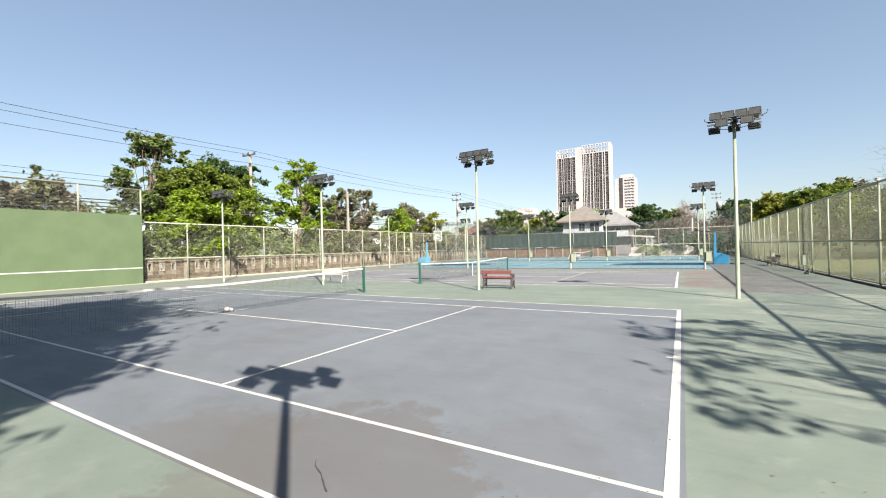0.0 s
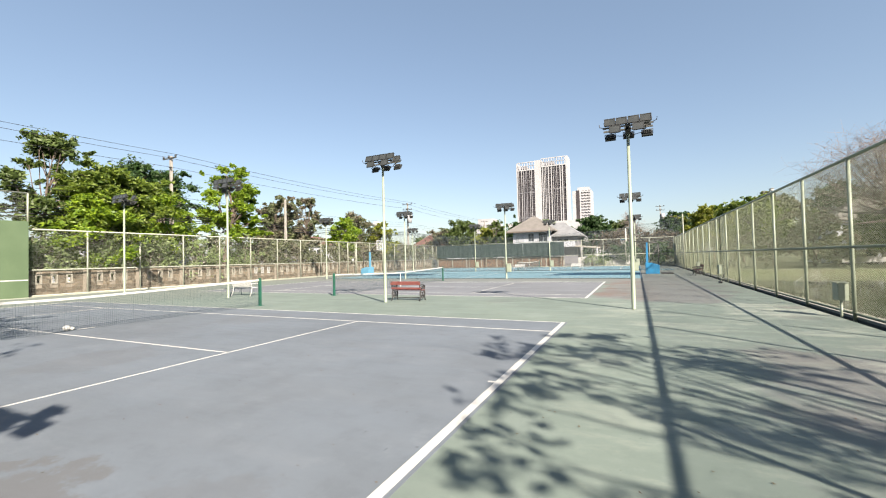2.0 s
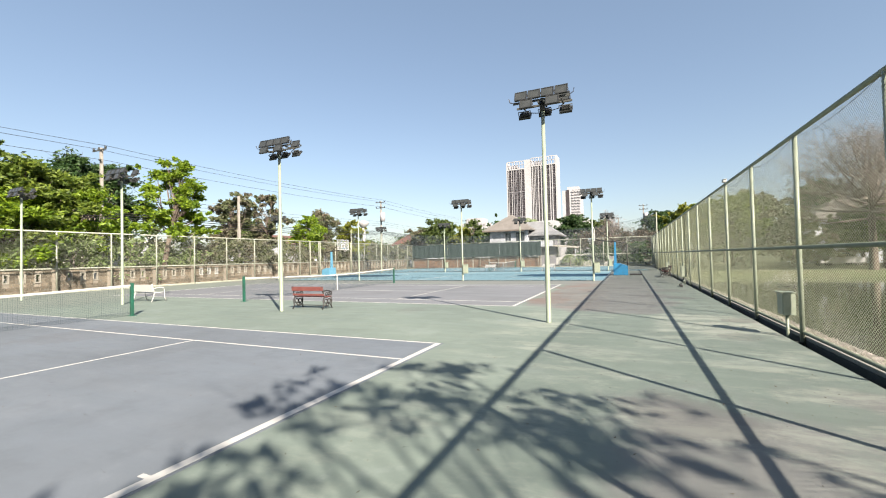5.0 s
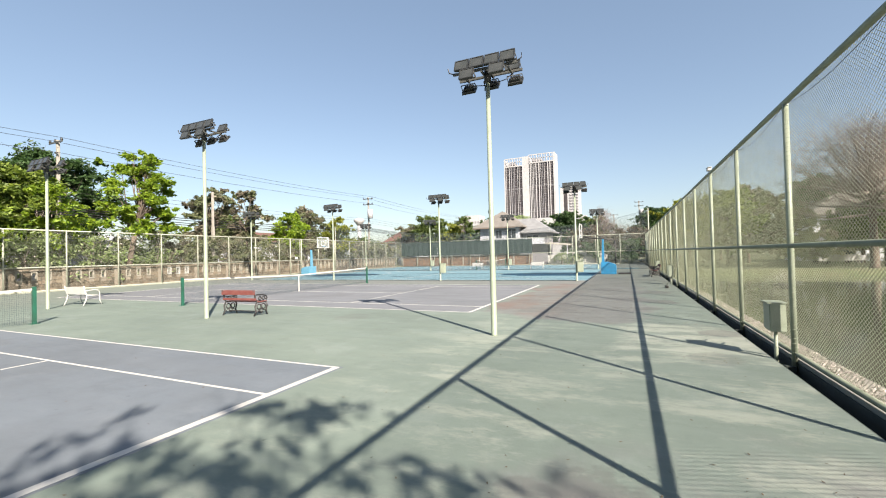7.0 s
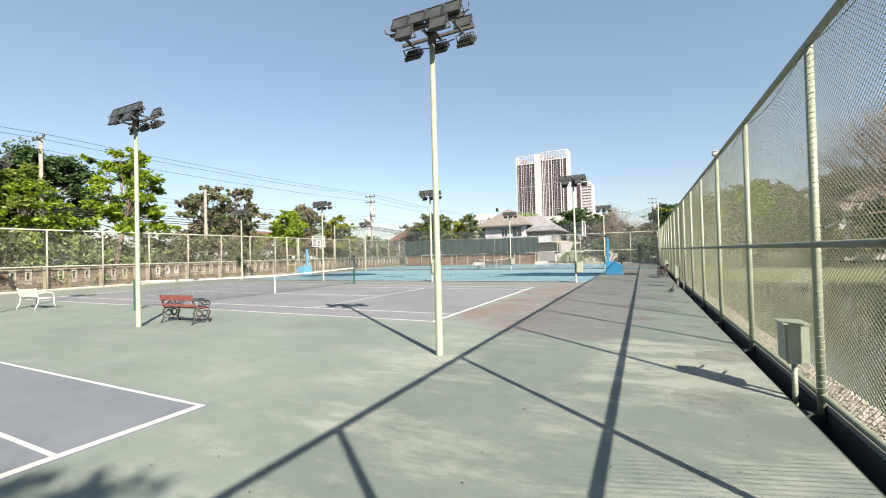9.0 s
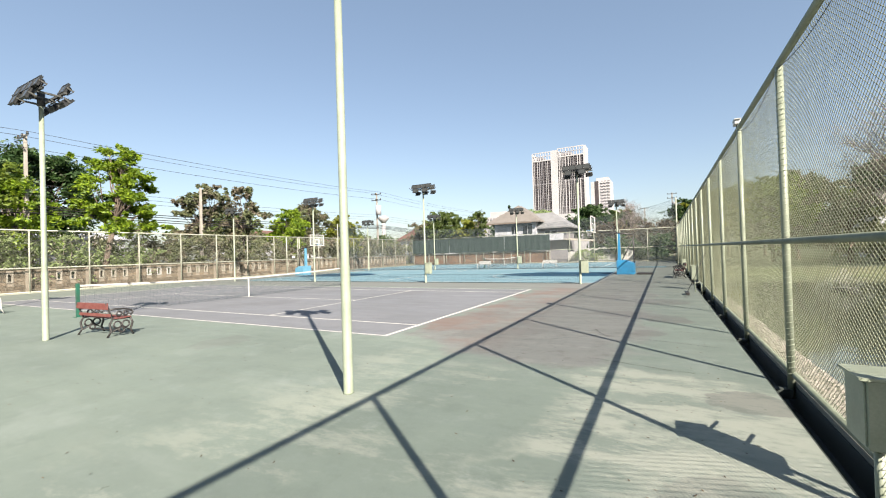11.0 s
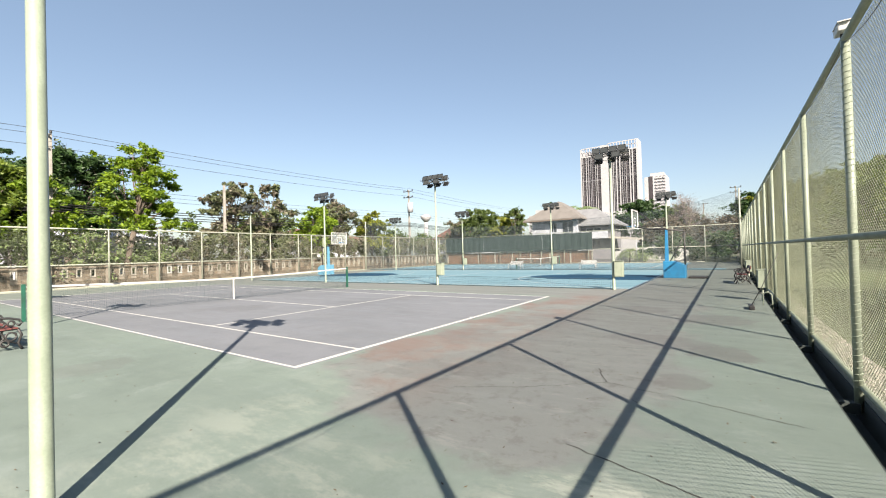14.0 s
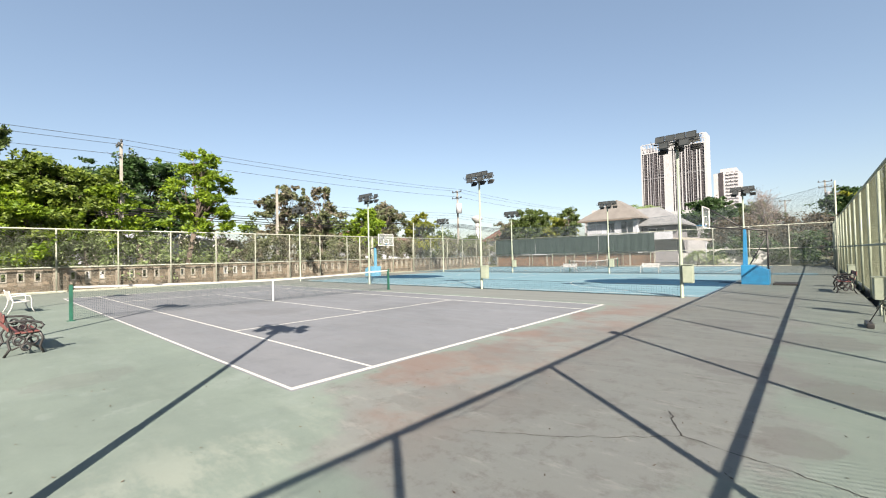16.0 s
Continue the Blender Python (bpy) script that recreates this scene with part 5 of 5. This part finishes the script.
def house():
    h = thing("house", (0, 0, 0), "two-storey white house with grey brown hipped roof behind the end wall", "house")
    part("wall", Geo().box((-17.3, 70.2, 0), (-11.0, 77.4, 6.0)), M_HWALL, h)
    part("wing_wall", Geo().box((-11.0, 72.0, 0), (-7.0, 77.4, 4.85)), M_TMID, h)
    g = Geo()
    hip_roof(g, -17.3, -11.1, 70.2, 76.6, 6.05, 8.75, 3.2, over=0.95)
    part("roof", g, M_ROOF, h)
    g = Geo()
    hip_roof(g, -16.0, -6.9, 71.4, 77.6, 5.1, 7.5, 3.4, over=0.8)
    part("wing_roof", g, M_SHEET, h, "pale grey sheet roof")
    part("fascia", Geo().box((-18.25, 69.13, 5.78), (-11.35, 69.24, 5.9)), M_BARK, h)
    part("balcony_slab", Geo().box((-11.0, 70.6, 3.2), (-7.2, 71.99, 3.32)), M_HWALL, h)
    part("balcony_rail", Geo().box((-11.0, 70.6, 3.32), (-7.2, 70.68, 4.1)), M_HWALL, h)
    part("string_course", Geo().box((-17.4, 70.1, 3.7), (-11.0, 70.198, 3.92)), M_HWALL, h)
    window(h, -16.1, 70.2, 4.3, 5.4, 1.5, True)
    window(h, -14.2, 70.2, 4.3, 5.5, 0.9)
    window(h, -12.2, 70.2, 4.2, 5.6, 1.4)
    window(h, -16.0, 70.2, 1.8, 3.3, 1.8, True)
    window(h, -13.0, 70.2, 1.8, 3.3, 1.6, True)
    window(h, -9.3, 72.0, 3.4, 4.6, 1.8)
    part("canopy", Geo().raw([(-9.8, 70.6, 3.55), (-3.6, 70.9, 2.9), (-3.6, 74.6, 3.1), (-9.8, 74.6, 3.75), (-9.8, 70.6, 3.45), (-3.6, 70.9, 2.8), (-3.6, 74.6, 3.0), (-9.8, 74.6, 3.65)], [(0, 1, 2, 3), (4, 7, 6, 5), (0, 4, 5, 1), (1, 5, 6, 2), (2, 6, 7, 3), (3, 7, 4, 0)]), M_CEMENT, h)
    for x in (-9.6, -3.9):
        part("canopy_post", Geo().tube([(x, 70.9, 0), (x, 70.9, 2.85)], 0.06, 8), M_HWALL, h)


house()
gw = Geo()
prof = [(-8, 1.2), (-6.5, 1.5), (-5.2, 1.25), (-4.4, 1.9), (-3.3, 1.7), (-2.2, 2.1), (-1.2, 1.6), (0.2, 1.8), (1.6, 1.3)]
for (xa, za), (xb, zb) in zip(prof, prof[1:]):
    gw.raw([(xa, 72.2, 0), (xb, 72.2, 0), (xb, 72.2, zb), (xa, 72.2, za), (xa, 72.5, 0), (xb, 72.5, 0), (xb, 72.5, zb), (xa, 72.5, za)], [(0, 1, 2, 3), (4, 7, 6, 5), (3, 2, 6, 7), (0, 3, 7, 4), (1, 5, 6, 2)])
solid("garden_wall", gw, M_WHITE, "white rendered garden wall behind the end fence", "wall")


def simple_house(x0, x1, y0, y1, h, roof, label, roof_h=2.0):
    hs = thing("house", (0, 0, 0), label, "house")
    part("wall", Geo().box((x0, y0, 0), (x1, y1, h)), M_HWALL, hs)
    g = Geo()
    hip_roof(g, x0, x1, y0, y1, h + 0.2, h + roof_h, min(x1 - x0, y1 - y0) * 0.45, over=0.7)
    part("roof", g, roof, hs)
    n = max(2, int((y1 - y0) / 3))
    for k in range(n):
        y = y0 + (k + 0.5) * (y1 - y0) / n
        window(hs, y, x1, h - 2.0, h - 0.8, 1.4, k % 2 == 0, "x")
    n = max(2, int((x1 - x0) / 3))
    for k in range(n):
        window(hs, x0 + (k + 0.5) * (x1 - x0) / n, y0, h - 2.0, h - 0.8, 1.4, k % 2 == 1)


simple_house(-64, -54, -2, 12, 5.0, M_ROOFR, "low house with red tiled roof across the road")
simple_house(-66, -54, 24, 38, 4.6, M_HWALL, "white building across the road")
simple_house(-62, -52, 56, 70, 4.8, M_ROOFR, "house with red roof across the road")
simple_house(-44, -37, 84, 96, 4.6, M_ROOFR, "house with dark red brown roof past the corner", 3.2)
simple_house(24, 38, 68, 78, 5.2, M_ROOF, "pale house with grey brown tiled roof beyond the pond", 3.0)
simple_house(44, 58, 62, 72, 5.0, M_ROOF, "pale house behind trees across the pond", 2.6)


def striped_tower():
    t = thing("apartment_tower", (-2.5, 381, 0), "tall twin-slab apartment tower with dark glass and vertical white fins", "building")
    part("podium", Geo().box((-104, -6, 0), (-24, 30, 33)), M_TWHITE, t)
    blocks = [(-95.0, -79.0, 87.0), (-72.8, -51.0, 88.5)]
    part("core", Geo().box((-79.0, -0.6, 0), (-72.8, 14, 90.5)), M_TWHITE, t, "white core wall")
    part("end_wall", Geo().box((-51.0, -0.8, 0), (-49.3, 14, 91.5)), M_TWHITE, t, "white end wall")
    part("edge_fin", Geo().box((-95.9, -0.8, 0), (-95.0, 14, 89.5)), M_TWHITE, t)
    rng = random.Random(21)
    for x0, x1, z in blocks:
        part("facade", Geo().box((x0, 0, 0), (x1, 14, z - 5)), M_TDARK, t, "dark glazed facade")
        x = x0 + 0.9
        while x < x1 - 0.8:
            w = rng.choice((0.2, 0.25, 0.35, 0.7))
            part("fin", Geo().box((x, -0.7, 22), (x + w, 0.0, z - 5)), M_TWHITE if rng.random() < 0.72 else M_TMID, t)
            x += w + rng.choice((0.9, 1.3, 1.9, 2.6))
        g = Geo()
        for k in range(28):
            g.box((x0, -0.3, 22 + k * 2.2), (x1, 0.0, 22.2 + k * 2.2))
        part("floor_edges", g, M_TMID, t, kind="stuff")
        for zz in (z - 26, z - 49):
            part("belt", Geo().box((x0, -0.45, zz), (x1, -0.3, zz + 0.5)), M_TMID, t)
        cr = Geo()
        cr.box((x0, -0.8, z + 2.4), (x1, 0.0, z + 3.1)).box((x0, -0.8, z - 5), (x1, 0.2, z - 4.0))
        k = x0
        while k < x1:
            cr.box((k, -0.8, z - 4.0), (k + 0.5, 0.0, z + 2.4))
            k += 2.3
        cr.box((x0, -0.8, z - 0.9), (x1, 0.0, z - 0.4))
        part("crown_frame", cr, M_TWHITE, t, "white open crown frame", kind="stuff")
        part("plant_room", Geo().box((x0 + 2, 5, z - 5), (x0 + (x1 - x0) * 0.5, 13, z)), M_TMID, t)


def pale_tower():
    t = thing("apartment_tower", (-0.3, 400.5, -0.2), "pale slimmer apartment tower with rows of balconies", "building")
    t.scale = (1.0914, 1.0914, 1.0914)
    part("wall", Geo().box((-46.5, 0, 0), (-31, 16, 57)), M_TWHITE, t)
    part("penthouse", Geo().box((-42.5, 2, 57), (-33, 14, 60)), M_TWHITE, t)
    part("recess", Geo().box((-43.4, -0.3, 20), (-40.6, 0.0, 57.3)), M_TDARK, t, "dark recessed bay")
    for k in range(14):
        z = 24 + k * 2.4
        for x in (-38.6, -36.2, -33.6):
            part("balcony", Geo().box((x, -0.9, z), (x + 1.7, 0.0, z + 0.9)), M_TWHITE, t)
            part("window", Geo().box((x + 0.1, -0.1, z + 0.95), (x + 1.6, 0.0, z + 2.0)), M_TMID, t)


def low_block():
    t = thing("building", (-100, 290, 0), "white low-rise office block far away", "building")
    part("wall", Geo().box((-10, 0, 0), (10, 14, 27)), M_TWHITE, t)
    part("upper_floor", Geo().box((-5, 0.5, 27), (7, 13, 30.5)), M_TWHITE, t)
    for r in range(5):
        for c in range(9):
            part("window", Geo().box((-9.2 + c * 2.1, -0.1, 12.5 + r * 3), (-7.9 + c * 2.1, 0.0, 14.1 + r * 3)), M_TMID, t)


striped_tower()
pale_tower()
low_block()
wt = thing("water_tower", (-133, 199, 0), "white mushroom-shaped water tower in the distance", "water tower")
part("stem", Geo().tube([(0, 0, 0), (0, 0, 21)], [1.2, 1.0], 12), M_TWHITE, wt, smooth=True)
part("tank", Geo().tube([(0, 0, 19.8), (0, 0, 22.3), (0, 0, 23.2), (0, 0, 24.2)], [1.1, 3.0, 3.0, 0.8], 20), M_TWHITE, wt, smooth=True)


# ---- poles and wires ----
def power_pole(x, y, h, kind, label):
    p = thing("utility_pole", (x, y, 0), label, "utility pole")
    part("shaft", Geo().box((-0.13, -0.11, 0), (0.13, 0.11, h * 0.6)).box((-0.10, -0.09, h * 0.6), (0.10, 0.09, h)), M_POLE, p, bevel=0.02)
    if kind:
        for z in ((h - 0.25,) if kind == 1 else (h - 0.3, h - 1.2)):
            part("crossarm", Geo().box((-0.9, -0.16, z), (0.9, -0.09, z + 0.1)), M_BAR, p)
            for xx in (-0.8, -0.1, 0.8):
                part("insulator", Geo().tube([(xx, -0.12, z + 0.1), (xx, -0.12, z + 0.16), (xx, -0.12, z + 0.3)], [0.05, 0.09, 0.05], 8), M_HOUSING, p, smooth=True)
        part("insulator", Geo().tube([(0.12, -0.2, h - 1.0), (0.3, -0.2, h - 1.0)], 0.07, 8), M_HOUSING, p, smooth=True)
    if kind == 2:
        part("transformer", Geo().tube([(0.5, -0.3, h - 3.4), (0.5, -0.3, h - 2.0)], 0.42, 14), M_TWHITE, p, "grey cylindrical transformer", smooth=True)
    return p


POLES = [(-33.5, -12.0, 10.9, 1), (-33.5, 23.0, 10.9, 1), (-33.55, 62.6, 11.4, 2), (-33.6, 102.0, 11.2, 1)]
for x, y, h, k in POLES:
    power_pole(x, y, h, k, "tall concrete utility pole with insulators" if k == 1 else "tall concrete utility pole carrying a transformer")
power_pole(-32.9, 34.8, 8.6, 0, "short plain concrete pole behind the fence")
power_pole(-32.9, 6.0, 8.4, 0, "short plain concrete pole behind the practice wall")
power_pole(7.0, 110.0, 13.0, 2, "distant utility pole with crossarms beyond the corner")
power_pole(1.5, 118.0, 11.0, 1, "distant utility pole beyond the end fence")
lines = thing("power_lines", (-33.5, 23, 0), "sagging overhead power lines beside the road", "cable")


def cable(a, b, sag, r, parent, name="wire"):
    a, b = Vector(a), Vector(b)
    pts = [a.lerp(b, s) - Vector((0, 0, sag * 4 * s * (1 - s))) for s in np.linspace(0, 1, 17)]
    o = parent.location
    part(name, Geo().tube([p - o for p in pts], r, 4), M_BLACK, parent)


for (xa, ya, ha, _), (xb, yb, hb, _) in zip(POLES, POLES[1:]):
    for dx, dz in ((-0.8, 0.05), (0.8, 0.05), (0.2, -0.95)):
        cable((xa + dx, ya, ha + dz), (xb + dx, yb, hb + dz), 0.35, 0.014, lines)
    for dz in (-3.4, -3.75, -4.1):
        cable((xa + 0.1, ya, ha + dz), (xb + 0.1, yb, hb + dz), 0.3, 0.012, lines)
    for k, dz in enumerate((-4.95, -5.1, -5.3, -5.45)):
        cable((xa + 0.2 + 0.03 * k, ya, ha + dz), (xb + 0.2, yb, hb + dz), 0.35 + 0.06 * k, 0.032, lines, "telephone_cable")

# ---- far bank ----
fountain = thing("fountain", (12.6, 37.5, POND_Z), "low white spray of a pond aerator", "fountain")
rs = np.random.RandomState(9)
g = Geo()
for i in range(700):
    a, u = rs.uniform(0, 6.28), rs.uniform(0, 1)
    r = 1.1 * u
    g.ball((r * math.cos(a) + rs.normal() * .05, r * math.sin(a) + rs.normal() * .05, 1.0 * (1 - u ** 2) * rs.uniform(0.3, 1) + 0.02), rs.uniform(0.008, 0.018), 4, 2)
part("spray", g, M_WHITE, fountain, kind="stuff")
part("float", Geo().tube([(0, 0, -0.05), (0, 0, 0.12)], 0.5, 12), M_RUBBER, fountain)


def car(loc, rz, label):
    c = thing("car", loc, label, "car")
    c.rotation_euler = (0, 0, radians(rz))
    part("body", Geo().prism([(-2.1, 0.3), (2.1, 0.3), (2.15, 0.75), (1.2, 0.92), (0.6, 1.4), (-1.3, 1.42), (-1.9, 0.95), (-2.15, 0.8)], -0.85, 0.85), M_CAR, c, bevel=0.06)
    part("glass", Geo().prism([(1.05, 0.95), (0.55, 1.34), (-1.25, 1.36), (-1.75, 0.97)], -0.86, 0.86), M_WIN, c)
    for x in (-1.35, 1.35):
        for y in (-0.8, 0.66):
            part("wheel", Geo().tube([(x, y, 0.32), (x, y + 0.16, 0.32)], 0.32, 14), M_RUBBER, c)


car((23.5, 61.0, -0.05), 12, "white parked saloon car on the far bank")
car((33.0, 62.0, -0.05), 175, "white parked car under trees on the far bank")

# ---- cracks and litter ----


def crack(points, w, name="crack"):
    rng = random.Random(len(points) * 7 + int(points[0][0] * 10))
    pts = []
    for (ax, ay), (bx, by) in zip(points, points[1:]):
        n = max(3, int(math.hypot(bx - ax, by - ay) / 0.07))
        for i in range(n):
            s = i / n
            pts.append((ax + (bx - ax) * s + rng.uniform(-.02, .02), ay + (by - ay) * s + rng.uniform(-.02, .02)))
    g = Geo()
    for i, (p, q) in enumerate(zip(pts, pts[1:])):
        d = Vector((q[0] - p[0], q[1] - p[1], 0))
        if d.length < 1e-4:
            continue
        n = Vector((-d.y, d.x, 0)).normalized() * w * rng.uniform(0.25, 1)
        g.raw([(p[0] - n.x, p[1] - n.y, 0.0036), (q[0] - n.x, q[1] - n.y, 0.0036), (q[0] + n.x, q[1] + n.y, 0.0036), (p[0] + n.x, p[1] + n.y, 0.0036)], [(0, 1, 2, 3)])
    solid(name, g, M_CRACK, "thin dark crack in the court paint", kind="structure")


crack([(2.5, 19.3), (3.27, 19.73), (4.09, 20.42), (4.89, 20.24), (6.1, 19.9)], 0.007)
crack([(4.09, 20.42), (3.93, 20.8), (3.83, 21.09)], 0.010)
crack([(4.2, 18.5), (4.85, 18.29), (5.62, 18.11)], 0.009)
crack([(-2.7, 2.03), (-2.48, 1.89), (-2.19, 1.69)], 0.009)
crack([(2.1, 22.2), (3.2, 22.6), (4.4, 22.5)], 0.004)
rs = np.random.RandomState(12)
g = Geo()
for i in range(900):
    y = rs.uniform(2, 30)
    x = rs.uniform(-4, 5.9) if i % 3 else 5.9 - rs.exponential(0.8)
    s = rs.uniform(0.006, 0.02)
    a = rs.uniform(0, 6.28)
    c, d = math.cos(a) * s, math.sin(a) * s
    g.raw([(x - c, y - d, 0.0065), (x + d * .5, y - c * .5, 0.008), (x + c, y + d, 0.014), (x - d * .5, y + c * .5, 0.0075)], [(0, 1, 2, 3)])
solid("leaf_litter", g, M_DEBRIS, "scattered dry leaf bits on the court", "leaves", kind="stuff")
